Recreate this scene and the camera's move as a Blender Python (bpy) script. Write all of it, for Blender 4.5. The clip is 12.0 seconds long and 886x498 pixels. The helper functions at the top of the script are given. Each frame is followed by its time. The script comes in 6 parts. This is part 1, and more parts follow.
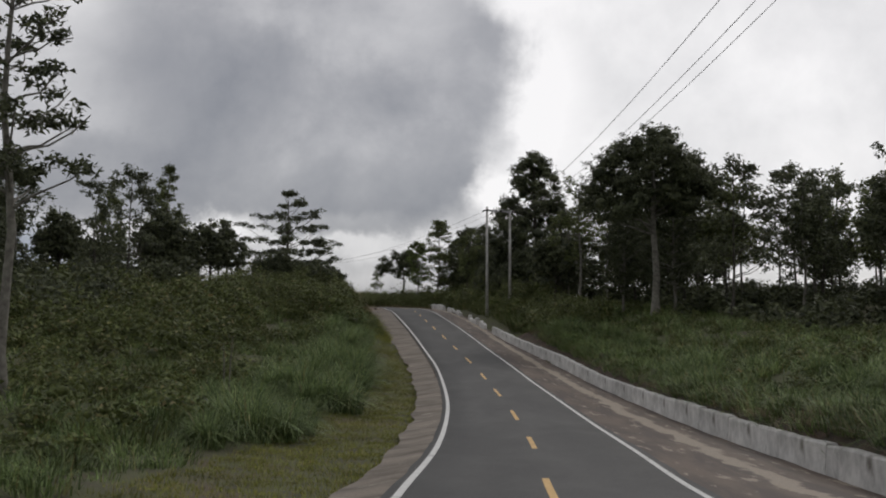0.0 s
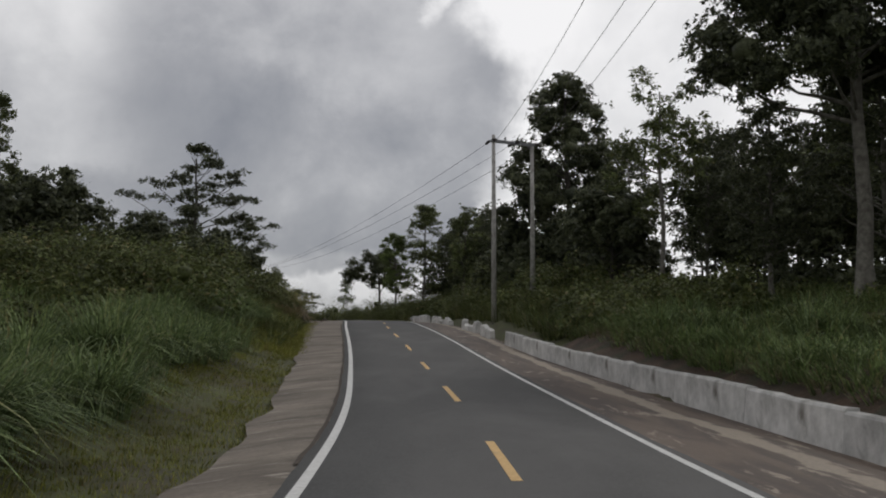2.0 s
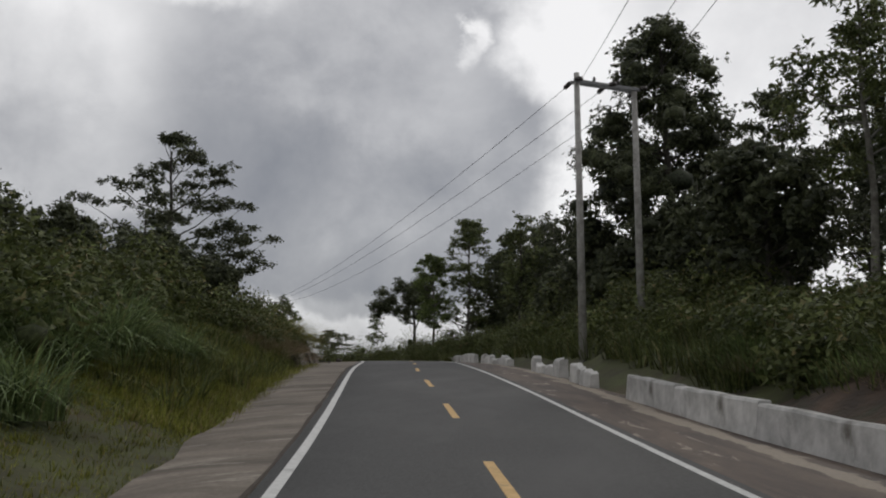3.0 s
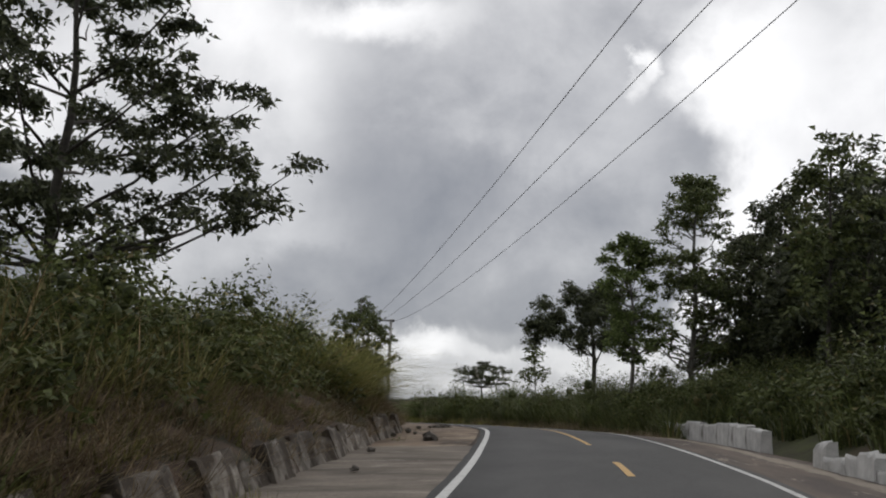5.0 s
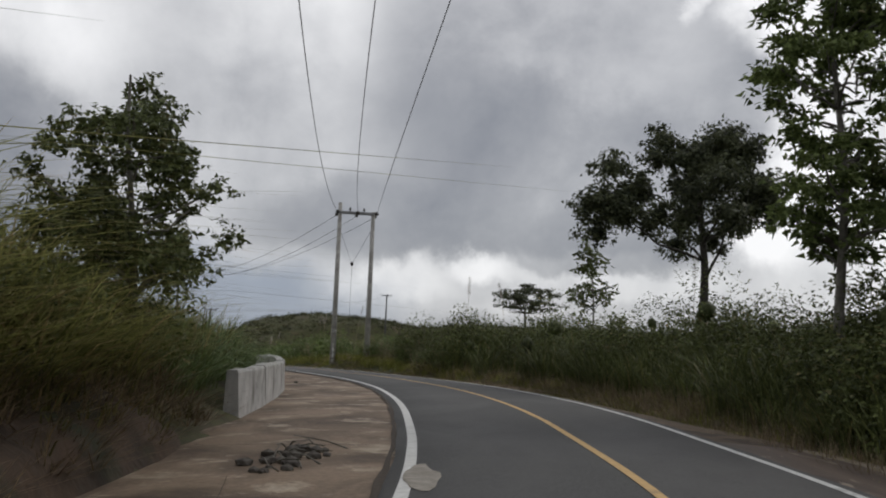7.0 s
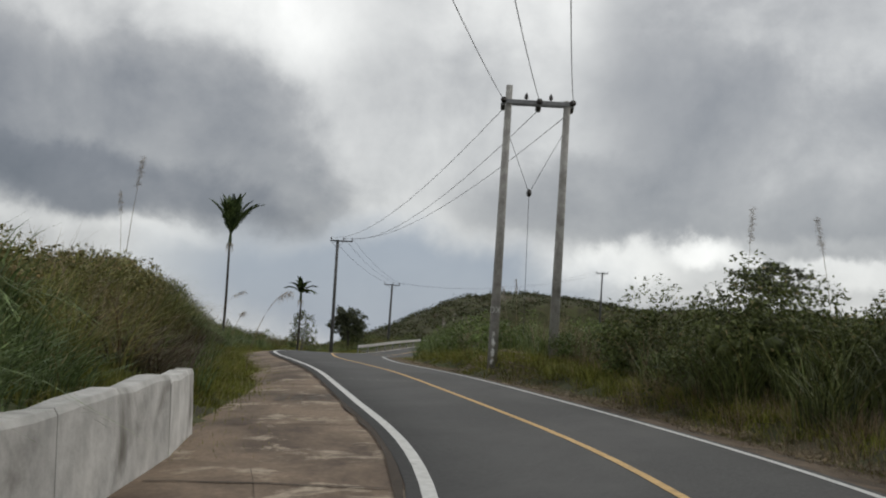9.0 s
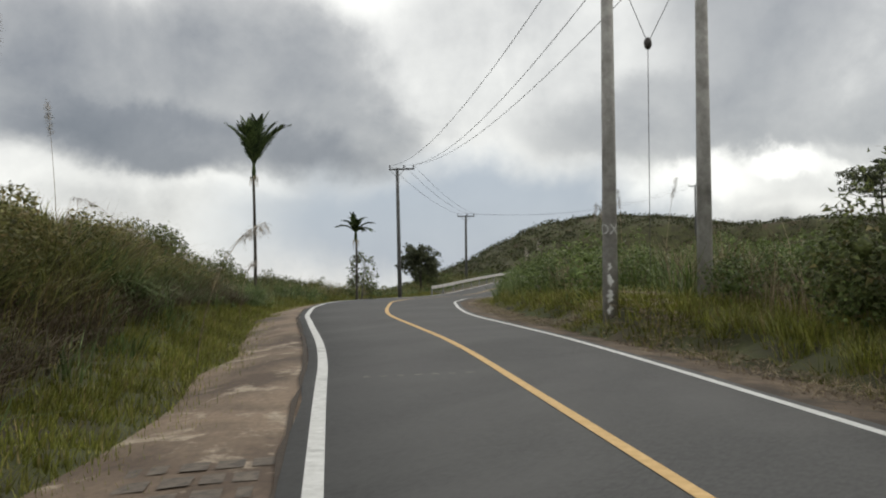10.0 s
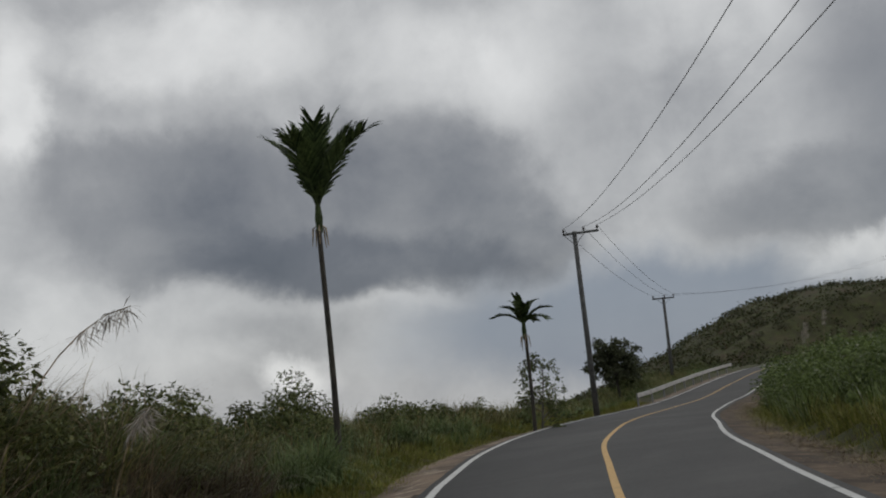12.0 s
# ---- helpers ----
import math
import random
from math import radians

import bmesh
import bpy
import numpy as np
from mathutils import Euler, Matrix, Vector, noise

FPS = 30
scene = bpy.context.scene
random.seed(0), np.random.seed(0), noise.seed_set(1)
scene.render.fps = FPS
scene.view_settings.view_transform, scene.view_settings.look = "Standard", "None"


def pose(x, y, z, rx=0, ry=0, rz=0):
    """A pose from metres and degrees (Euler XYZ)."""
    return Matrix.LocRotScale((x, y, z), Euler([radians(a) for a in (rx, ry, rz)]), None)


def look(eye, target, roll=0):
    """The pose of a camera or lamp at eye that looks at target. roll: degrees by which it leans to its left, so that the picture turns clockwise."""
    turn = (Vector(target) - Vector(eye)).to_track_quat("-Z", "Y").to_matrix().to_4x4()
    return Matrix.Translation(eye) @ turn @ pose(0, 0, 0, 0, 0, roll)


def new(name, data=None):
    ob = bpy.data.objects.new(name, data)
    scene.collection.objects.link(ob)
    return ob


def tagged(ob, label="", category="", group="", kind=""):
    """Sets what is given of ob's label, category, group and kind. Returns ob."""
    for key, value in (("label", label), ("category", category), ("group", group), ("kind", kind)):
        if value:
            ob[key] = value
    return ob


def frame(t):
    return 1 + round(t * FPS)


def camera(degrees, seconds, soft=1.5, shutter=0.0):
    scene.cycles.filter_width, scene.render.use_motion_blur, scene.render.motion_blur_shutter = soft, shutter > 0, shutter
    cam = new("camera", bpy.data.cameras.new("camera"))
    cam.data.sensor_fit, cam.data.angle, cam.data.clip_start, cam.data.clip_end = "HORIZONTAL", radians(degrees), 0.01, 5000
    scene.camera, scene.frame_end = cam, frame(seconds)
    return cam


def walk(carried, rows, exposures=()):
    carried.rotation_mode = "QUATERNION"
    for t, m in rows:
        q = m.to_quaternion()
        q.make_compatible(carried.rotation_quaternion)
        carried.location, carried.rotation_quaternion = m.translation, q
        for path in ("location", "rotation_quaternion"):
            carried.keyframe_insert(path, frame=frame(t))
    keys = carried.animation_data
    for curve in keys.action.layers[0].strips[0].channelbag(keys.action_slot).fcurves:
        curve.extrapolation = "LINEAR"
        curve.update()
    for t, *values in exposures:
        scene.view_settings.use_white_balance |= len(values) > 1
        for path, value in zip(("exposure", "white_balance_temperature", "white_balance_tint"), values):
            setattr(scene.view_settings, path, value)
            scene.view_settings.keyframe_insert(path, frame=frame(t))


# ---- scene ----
from mathutils.bvhtree import BVHTree
cam = camera(45.0, 12.0, soft=2.0)
PATH = [
    (0, (0.042, -0.062, 1.008), (-0.074, 19.865, 2.715), 0.18),
    (0.5, (0.669, 11.416, 0.397), (0.641, 31.349, 2.032), 0.41),
    (1, (1.103, 22.975, 0.033), (1.126, 42.903, 1.737), 0.08),
    (1.5, (1.320, 34.558, -0.083), (1.260, 54.476, 1.733), 0.31),
    (2, (1.294, 46.106, 0.052), (1.167, 65.960, 2.462), 0.17),
    (2.5, (1.001, 57.559, 0.439), (0.687, 77.385, 3.056), 0.33),
    (3, (0.416, 68.860, 1.081), (-0.459, 88.582, 4.283), -0.18),
    (3.5, (-0.456, 79.925, 1.953), (-2.087, 99.564, 5.363), 0.16),
    (4, (-1.494, 90.576, 2.934), (-3.988, 110.094, 6.516), 0.91),
    (4.5, (-2.543, 100.614, 3.880), (-5.854, 119.988, 7.579), 1.67),
    (5, (-3.491, 109.898, 4.675), (-7.422, 129.148, 8.417), 2.01),
    (5.5, (-4.382, 118.537, 5.330), (-8.701, 137.917, 7.727), 1.18),
    (6, (-5.296, 126.702, 5.886), (-9.819, 146.028, 8.346), 1.19),
    (6.5, (-6.313, 134.526, 6.377), (-10.773, 153.874, 8.776), 1.51),
    (7, (-7.494, 141.994, 6.798), (-12.326, 161.260, 9.140), 2.31),
    (7.5, (-8.900, 149.056, 7.138), (-14.628, 168.081, 9.426), 3.46),
    (8, (-10.579, 155.679, 7.391), (-17.403, 174.347, 9.614), 4.49),
    (8.5, (-12.547, 161.912, 7.585), (-20.354, 180.202, 9.715), 4.94),
    (9, (-14.811, 167.824, 7.752), (-23.461, 185.765, 9.568), 3.88),
    (9.5, (-17.371, 173.474, 7.920), (-26.961, 191.007, 8.714), 1.90),
    (10, (-20.197, 178.883, 8.085), (-30.135, 196.231, 8.614), -0.47),
    (10.5, (-23.253, 184.066, 8.240), (-33.598, 201.169, 8.917), -0.78),
    (11, (-26.501, 189.034, 8.374), (-38.785, 204.741, 9.923), -1.52),
    (11.5, (-29.906, 193.800, 8.478), (-42.298, 209.316, 10.870), -4.62),
    (12, (-33.430, 198.379, 8.543), (-45.783, 213.885, 11.180), -5.35),
]
walk(cam, [(t, look(eye, target, roll)) for t, eye, target, roll in PATH],
     [(0, 0.05, 6520, 12), (3, 0.0, 6480, 11), (5, 0.2, 6450, 11), (5.5, 0.3, 6450, 11), (6.5, 0.15, 6430, 11), (8.5, 0.05, 6400, 9),
      (9.5, 0.52, 6680, 7), (10.5, 0.62, 6700, 7), (11.0, 0.15, 6520, 8), (11.5, -0.16, 6430, 8), (12, -0.28, 6430, 9)])

# ---------------------------------------------------------------- light
SUN_DIR = Vector((0.55, 0.60, 0.75)).normalized()
sun_data = bpy.data.lights.new("sun", "SUN")
sun_data.energy, sun_data.angle, sun_data.color = 0.6, radians(14), (1.0, 0.96, 0.9)
sun = new("sun", sun_data)
sun.matrix_world = look((0, 0, 60), Vector((0, 0, 60)) - SUN_DIR)

world = bpy.data.worlds.new("overcast_sky")
scene.world = world
world.use_nodes = True


def node(tree, kind, **kw):
    n = tree.nodes.new(kind)
    for k, v in kw.items():
        if k == "inputs":
            for name, val in v.items():
                n.inputs[name].default_value = val
        elif k == "blend_type":
            n.blend_type = v
        elif k == "operation":
            n.operation = v
        elif k == "data_type":
            n.data_type = v
        elif k == "noise_dimensions":
            n.noise_dimensions = v
        elif k == "feature":
            n.feature = v
        elif k == "interpolation_type":
            n.interpolation_type = v
    return n


def ramp(tree, stops):
    r = tree.nodes.new("ShaderNodeValToRGB")
    el = r.color_ramp.elements
    while len(el) < len(stops):
        el.new(0.5)
    for e, (p, c) in zip(el, stops):
        e.position = p
        e.color = (*c, 1) if len(c) == 3 else (c[0],) * 3 + (1,)
    return r


def build_sky():
    nt = world.node_tree
    nt.nodes.clear()
    ln = nt.links.new
    out = nt.nodes.new("ShaderNodeOutputWorld")
    bg = nt.nodes.new("ShaderNodeBackground")
    sky = nt.nodes.new("ShaderNodeTexSky")
    sky.sky_type, sky.sun_disc = "NISHITA", False
    sky.sun_elevation = math.asin(SUN_DIR.z)
    sky.sun_rotation = math.atan2(SUN_DIR.x, SUN_DIR.y)
    co = nt.nodes.new("ShaderNodeTexCoord")
    # cloud deck, drawn out along the horizon
    comb = node(nt, "ShaderNodeVectorMath", operation="MULTIPLY")
    ln(co.outputs["Generated"], comb.inputs[0])
    comb.inputs[1].default_value = (1.0, 1.0, 1.5)
    big = node(nt, "ShaderNodeTexNoise", inputs={"Scale": 3.6, "Detail": 10.0, "Roughness": 0.60, "Distortion": 0.25})
    ln(comb.outputs[0], big.inputs["Vector"])
    fine = node(nt, "ShaderNodeTexNoise", inputs={"Scale": 9.0, "Detail": 10.0, "Roughness": 0.58, "Distortion": 0.15})
    ln(co.outputs["Generated"], fine.inputs["Vector"])
    # warped direction, for the edges of the big cloud masses
    wob = node(nt, "ShaderNodeVectorMath", operation="MULTIPLY_ADD")
    ln(fine.outputs["Color"], wob.inputs[0])
    wob.inputs[1].default_value = (0.12, 0.12, 0.085)
    sh = node(nt, "ShaderNodeVectorMath", operation="ADD")
    ln(co.outputs["Generated"], sh.inputs[0])
    sh.inputs[1].default_value = (-0.06, -0.06, -0.0425)
    ln(sh.outputs[0], wob.inputs[2])
    # a soft oval in the sky: heading to the left of north, height, half width, half height, strength, where its edge begins
    def mask(az, el, ra, re, amount, inner=0.5):
        c = Vector((-math.sin(radians(az)) * math.cos(radians(el)), math.cos(radians(az)) * math.cos(radians(el)), math.sin(radians(el))))
        d = node(nt, "ShaderNodeVectorMath", operation="SUBTRACT")
        ln(wob.outputs[0], d.inputs[0])
        d.inputs[1].default_value = c
        right = Vector((math.cos(radians(az)), math.sin(radians(az)), 0))
        p = node(nt, "ShaderNodeVectorMath", operation="DOT_PRODUCT")
        ln(d.outputs[0], p.inputs[0])
        p.inputs[1].default_value = right / math.sin(radians(ra))
        q = node(nt, "ShaderNodeVectorMath", operation="DOT_PRODUCT")
        ln(d.outputs[0], q.inputs[0])
        q.inputs[1].default_value = Vector((0, 0, 1)) / math.sin(radians(re))
        w = node(nt, "ShaderNodeVectorMath", operation="DOT_PRODUCT")
        ln(d.outputs[0], w.inputs[0])
        w.inputs[1].default_value = right.cross(Vector((0, 0, 1))) * 0.8
        cc = nt.nodes.new("ShaderNodeCombineXYZ")
        for a, b in ((p, 0), (q, 1), (w, 2)):
            ln(a.outputs["Value"], cc.inputs[b])
        le = node(nt, "ShaderNodeVectorMath", operation="LENGTH")
        ln(cc.outputs[0], le.inputs[0])
        mr = node(nt, "ShaderNodeMapRange", interpolation_type="SMOOTHSTEP")
        mr.inputs["From Min"].default_value, mr.inputs["From Max"].default_value = inner, 1.15
        mr.inputs["To Min"].default_value, mr.inputs["To Max"].default_value = amount, 0.0
        ln(le.outputs["Value"], mr.inputs["Value"])
        return mr

    # every cloud is laid over those before it, with a brightness of its own
    deck = nt.nodes.new("ShaderNodeValue")
    deck.outputs[0].default_value = 0.52
    last = deck.outputs[0]
    for az, el, ra, re, bright, inner in CLOUDS:
        over = node(nt, "ShaderNodeMix", data_type="FLOAT")
        ln(mask(az, el, ra, re, 1.0, inner).outputs[0], over.inputs[0])
        ln(last, over.inputs[2])
        over.inputs[3].default_value = bright
        last = over.outputs[0]
    # billows at two scales
    b1 = node(nt, "ShaderNodeMath", operation="MULTIPLY_ADD")
    ln(big.outputs["Fac"], b1.inputs[0])
    b1.inputs[1].default_value = 0.34
    ln(last, b1.inputs[2])
    b3 = node(nt, "ShaderNodeMath", operation="MULTIPLY_ADD")
    ln(fine.outputs["Fac"], b3.inputs[0])
    b3.inputs[1].default_value = 0.50
    b4 = node(nt, "ShaderNodeMath", operation="SUBTRACT")
    ln(b1.outputs[0], b4.inputs[0])
    b4.inputs[1].default_value = 0.27
    ln(b4.outputs[0], b3.inputs[2])
    col = ramp(nt, [(0.0, (0.094, 0.106, 0.130)), (0.25, (0.182, 0.192, 0.217)), (0.5, (0.36, 0.364, 0.378)),
                    (0.75, (0.66, 0.66, 0.66)), (1.0, (0.93, 0.925, 0.915))])
    ln(b3.outputs[0], col.inputs[0])
    mix = node(nt, "ShaderNodeMix", data_type="RGBA")
    mix.inputs["Factor"].default_value = 0.93
    skym = node(nt, "ShaderNodeVectorMath", operation="SCALE")
    ln(sky.outputs[0], skym.inputs[0])
    skym.inputs["Scale"].default_value = 0.10
    ln(skym.outputs[0], mix.inputs[6])
    # blue-grey distance under the cloud deck
    far = node(nt, "ShaderNodeMix", data_type="RGBA")
    ln(mask(29, 2.8, 14, 4.0, 0.85).outputs[0], far.inputs["Factor"])
    ln(col.outputs[0], far.inputs[6])
    far.inputs[7].default_value = (0.255, 0.295, 0.365, 1)
    ln(far.outputs[2], mix.inputs[7])
    ln(mix.outputs[2], bg.inputs[0])
    bg.inputs[1].default_value = 1.0
    ln(bg.outputs[0], out.inputs[0])


# heading to the left of north, height, half width and half height in degrees; brightness; where the soft edge begins
CLOUDS_AHEAD = [
    (-13.7, 13.3, 14.8, 12.0, 0.73, 0.50), (9.0, 12.0, 14.0, 7.7, 0.34, 0.60), (21.6, 13.5, 4.7, 4.7, 0.62, 0.30), (20.1, 15.9, 4.5, 2.5, 0.60, 0.30),
    (7.2, 10.0, 9.8, 3.9, 0.20, 0.35), (-0.1, 15.4, 4.5, 4.5, 0.30, 0.50), (2.3, 8.2, 5.1, 2.1, 0.22, 0.40), (-5.8, 12.4, 2.0, 4.5, 0.86, 0.10),
    (-3.2, 7.8, 2.1, 1.7, 0.88, 0.30), (4.7, 5.1, 7.5, 1.0, 0.66, 0.40), (-4.6, 20.5, 4.5, 3.5, 0.86, 0.30), (22.5, 15.9, 3.4, 5.4, 0.76, 0.30),
    (19.0, 19.9, 3.4, 3.1, 0.60, 0.30), (15.3, 22.6, 5.6, 1.2, 0.90, 0.30), (23.9, 19.6, 5.5, 7.6, 0.80, 0.40), (9.4, 16.6, 9.8, 6.9, 0.38, 0.50),
    (9.4, 8.5, 9.9, 3.0, 0.22, 0.40), (3.5, 21.7, 3.8, 2.6, 0.42, 0.50), (1.0, 20.4, 0.8, 1.3, 0.90, 0.30), (10.9, 5.3, 4.8, 1.0, 0.64, 0.40)]
CLOUDS_BEYOND = [
    (27.9, 14.8, 9.5, 7.5, 0.62, 0.40), (23.8, 15.1, 3.5, 3.2, 0.76, 0.30), (9.6, 12.4, 12.4, 5.4, 0.42, 0.40), (11.9, 7.8, 9.9, 2.3, 0.25, 0.30),
    (10.9, 4.6, 5.7, 1.1, 0.44, 0.10), (23.5, 15.7, 4.0, 7.0, 0.64, 0.00), (34.0, 17.0, 5.0, 4.2, 0.66, 0.00), (36.9, 7.5, 6.7, 2.6, 0.26, 0.35),
    (9.5, 11.2, 10.7, 5.6, 0.28, 0.45), (16.1, 4.6, 5.0, 1.0, 0.58, 0.10), (6.9, 6.3, 4.9, 0.8, 0.38, 0.30), (9.0, 1.8, 15.0, 1.7, 0.36, 0.40), (5.6, 18.2, 7.3, 3.1, 0.46, 0.40)]
CLOUDS_ASIDE = [
    (38.9, 8.2, 12.2, 2.8, 0.26, 0.40), (42.6, 12.8, 9.4, 3.2, 0.48, 0.40), (27.0, 11.7, 6.8, 4.5, 0.58, 0.40), (42.3, 4.5, 5.0, 0.9, 0.66, 0.10),
    (16.9, 5.0, 3.3, 1.5, 0.72, 0.30), (12.1, 5.8, 2.6, 1.0, 0.76, 0.30), (51.6, 18.8, 9.4, 2.6, 0.78, 0.30), (60.5, 15.7, 2.1, 5.3, 0.86, 0.30),
    (46.4, 10.8, 16.3, 4.5, 0.24, 0.50), (44.2, 7.2, 12.5, 1.9, 0.04, 0.40), (55.7, 12.3, 5.7, 2.6, 0.28, 0.40), (33.5, 17.5, 5.0, 4.4, 0.74, 0.00), (40.5, 18.0, 5.0, 3.0, 0.66, 0.10),
    (24.1, 11.7, 9.5, 5.2, 0.48, 0.40), (19.7, 8.2, 6.3, 2.3, 0.30, 0.40), (54.9, 4.4, 9.8, 3.2, 0.62, 0.45), (45.0, 4.2, 8.0, 1.5, 0.46, 0.30), (47.0, 1.8, 2.6, 1.3, 0.86, 0.30)]
CLOUDS = CLOUDS_AHEAD + CLOUDS_BEYOND + CLOUDS_ASIDE
build_sky()

# ---------------------------------------------------------------- materials
def principled(name):
    m = bpy.data.materials.new(name)
    m.use_nodes = True
    nt = m.node_tree
    b = nt.nodes["Principled BSDF"]
    return m, nt, b


def surface(name, c1, c2, scale, rough=0.85, bump=0.3, c3=None, scale3=0.3, bump_scale=None, cut=(0.35, 0.65), cut3=(0.5, 0.7), rand=0.0, dist=0.02, stretch=1.0):
    """Two-tone ground or stone: fine mottling, and a third tone in large stains."""
    m, nt, b = principled(name)
    ln = nt.links.new
    co = nt.nodes.new("ShaderNodeTexCoord")
    n1 = node(nt, "ShaderNodeTexNoise", inputs={"Scale": scale, "Detail": 8.0, "Roughness": 0.65})
    mp = nt.nodes.new("ShaderNodeMapping")
    mp.inputs["Scale"].default_value = (1.0, stretch, 1.0)
    ln(co.outputs["Object"], mp.inputs[0])
    ln(mp.outputs[0], n1.inputs["Vector"])
    r1 = ramp(nt, [(cut[0], c1), (cut[1], c2)])
    ln(n1.outputs["Fac"], r1.inputs[0])
    last = r1.outputs[0]
    if c3:
        n3 = node(nt, "ShaderNodeTexNoise", inputs={"Scale": scale3, "Detail": 6.0, "Roughness": 0.6, "Distortion": 0.4})
        ln(mp.outputs[0], n3.inputs["Vector"])
        r3 = ramp(nt, [(cut3[0], (0.0,)), (cut3[1], (1.0,))])
        ln(n3.outputs["Fac"], r3.inputs[0])
        mx = node(nt, "ShaderNodeMix", data_type="RGBA")
        ln(r3.outputs[0], mx.inputs[0])
        ln(last, mx.inputs[6])
        mx.inputs[7].default_value = (*c3, 1)
        last = mx.outputs[2]
    if rand:
        oi = nt.nodes.new("ShaderNodeObjectInfo")
        hv = nt.nodes.new("ShaderNodeHueSaturation")
        mr = nt.nodes.new("ShaderNodeMapRange")
        mr.inputs["To Min"].default_value, mr.inputs["To Max"].default_value = 1 - rand, 1 + rand
        ln(oi.outputs["Random"], mr.inputs["Value"])
        ln(mr.outputs[0], hv.inputs["Value"])
        ln(last, hv.inputs["Color"])
        last = hv.outputs[0]
    ln(last, b.inputs["Base Color"])
    b.inputs["Roughness"].default_value = rough
    nb = node(nt, "ShaderNodeTexNoise", inputs={"Scale": bump_scale or scale * 3, "Detail": 6.0})
    ln(co.outputs["Object"], nb.inputs["Vector"])
    bp = node(nt, "ShaderNodeBump", inputs={"Strength": bump, "Distance": dist})
    ln(nb.outputs["Fac"], bp.inputs["Height"])
    ln(bp.outputs[0], b.inputs["Normal"])
    return m


def shoulder_mat(name, mud, dust, pale, across, along, band=None, cut=(0.42, 0.60), flakes=(0.56, 0.60), rough=0.85):
    """Stained concrete and dirt beside the road, in metres across and along it: streaks, bare pale flakes, and a worn strip."""
    m, nt, b = principled(name)
    ln = nt.links.new
    uv = nt.nodes.new("ShaderNodeUVMap")
    uv.uv_map = "road"

    def streaks(sx, sy, detail=8.0, rough_=0.62, dist=0.4):
        mp = nt.nodes.new("ShaderNodeMapping")
        mp.inputs["Scale"].default_value = (sx, sy, 1.0)
        ln(uv.outputs[0], mp.inputs[0])
        n = node(nt, "ShaderNodeTexNoise", inputs={"Scale": 1.0, "Detail": detail, "Roughness": rough_, "Distortion": dist})
        ln(mp.outputs[0], n.inputs["Vector"])
        return n

    n1 = streaks(across, along)
    r1 = ramp(nt, [(cut[0], mud), (cut[1], dust)])
    ln(n1.outputs["Fac"], r1.inputs[0])
    n2 = streaks(across * 1.7, along * 2.3, 10.0, 0.7)
    r2 = ramp(nt, [(flakes[0], (0.0,)), (flakes[1], (1.0,))])
    ln(n2.outputs["Fac"], r2.inputs[0])
    fac = r2.outputs[0]
    if band:
        sep = nt.nodes.new("ShaderNodeSeparateXYZ")
        ln(uv.outputs[0], sep.inputs[0])
        n3 = streaks(0.7, 0.30, 8.0, 0.68)
        wob = node(nt, "ShaderNodeMath", operation="MULTIPLY_ADD")
        ln(n3.outputs["Fac"], wob.inputs[0])
        wob.inputs[1].default_value = 1.9
        ln(sep.outputs[0], wob.inputs[2])
        d = node(nt, "ShaderNodeMath", operation="SUBTRACT")
        ln(wob.outputs[0], d.inputs[0])
        d.inputs[1].default_value = band[0] + 0.95
        a = node(nt, "ShaderNodeMath", operation="ABSOLUTE")
        ln(d.outputs[0], a.inputs[0])
        mr = node(nt, "ShaderNodeMapRange", interpolation_type="SMOOTHSTEP")
        mr.inputs["From Min"].default_value, mr.inputs["From Max"].default_value = band[1] * 0.75, band[1] * 1.25
        mr.inputs["To Min"].default_value, mr.inputs["To Max"].default_value = 1.0, 0.0
        ln(a.outputs[0], mr.inputs["Value"])
        mx = node(nt, "ShaderNodeMath", operation="MAXIMUM")
        ln(fac, mx.inputs[0])
        ln(mr.outputs[0], mx.inputs[1])
        fac = mx.outputs[0]
    grain = streaks(14.0, 9.0, 6.0)
    gr = node(nt, "ShaderNodeMapRange")
    gr.inputs["From Min"].default_value, gr.inputs["From Max"].default_value = 0.3, 0.7
    gr.inputs["To Min"].default_value, gr.inputs["To Max"].default_value = 0.78, 1.22
    ln(grain.outputs["Fac"], gr.inputs["Value"])
    mix = node(nt, "ShaderNodeMix", data_type="RGBA")
    ln(fac, mix.inputs["Factor"])
    ln(r1.outputs[0], mix.inputs[6])
    mix.inputs[7].default_value = (*pale, 1)
    hv = nt.nodes.new("ShaderNodeHueSaturation")
    ln(gr.outputs[0], hv.inputs["Value"])
    ln(mix.outputs[2], hv.inputs["Color"])
    ln(hv.outputs[0], b.inputs["Base Color"])
    b.inputs["Roughness"].default_value = rough
    bp = node(nt, "ShaderNodeBump", inputs={"Strength": 0.6, "Distance": 0.03})
    ln(n1.outputs["Fac"], bp.inputs["Height"])
    ln(bp.outputs[0], b.inputs["Normal"])
    return m


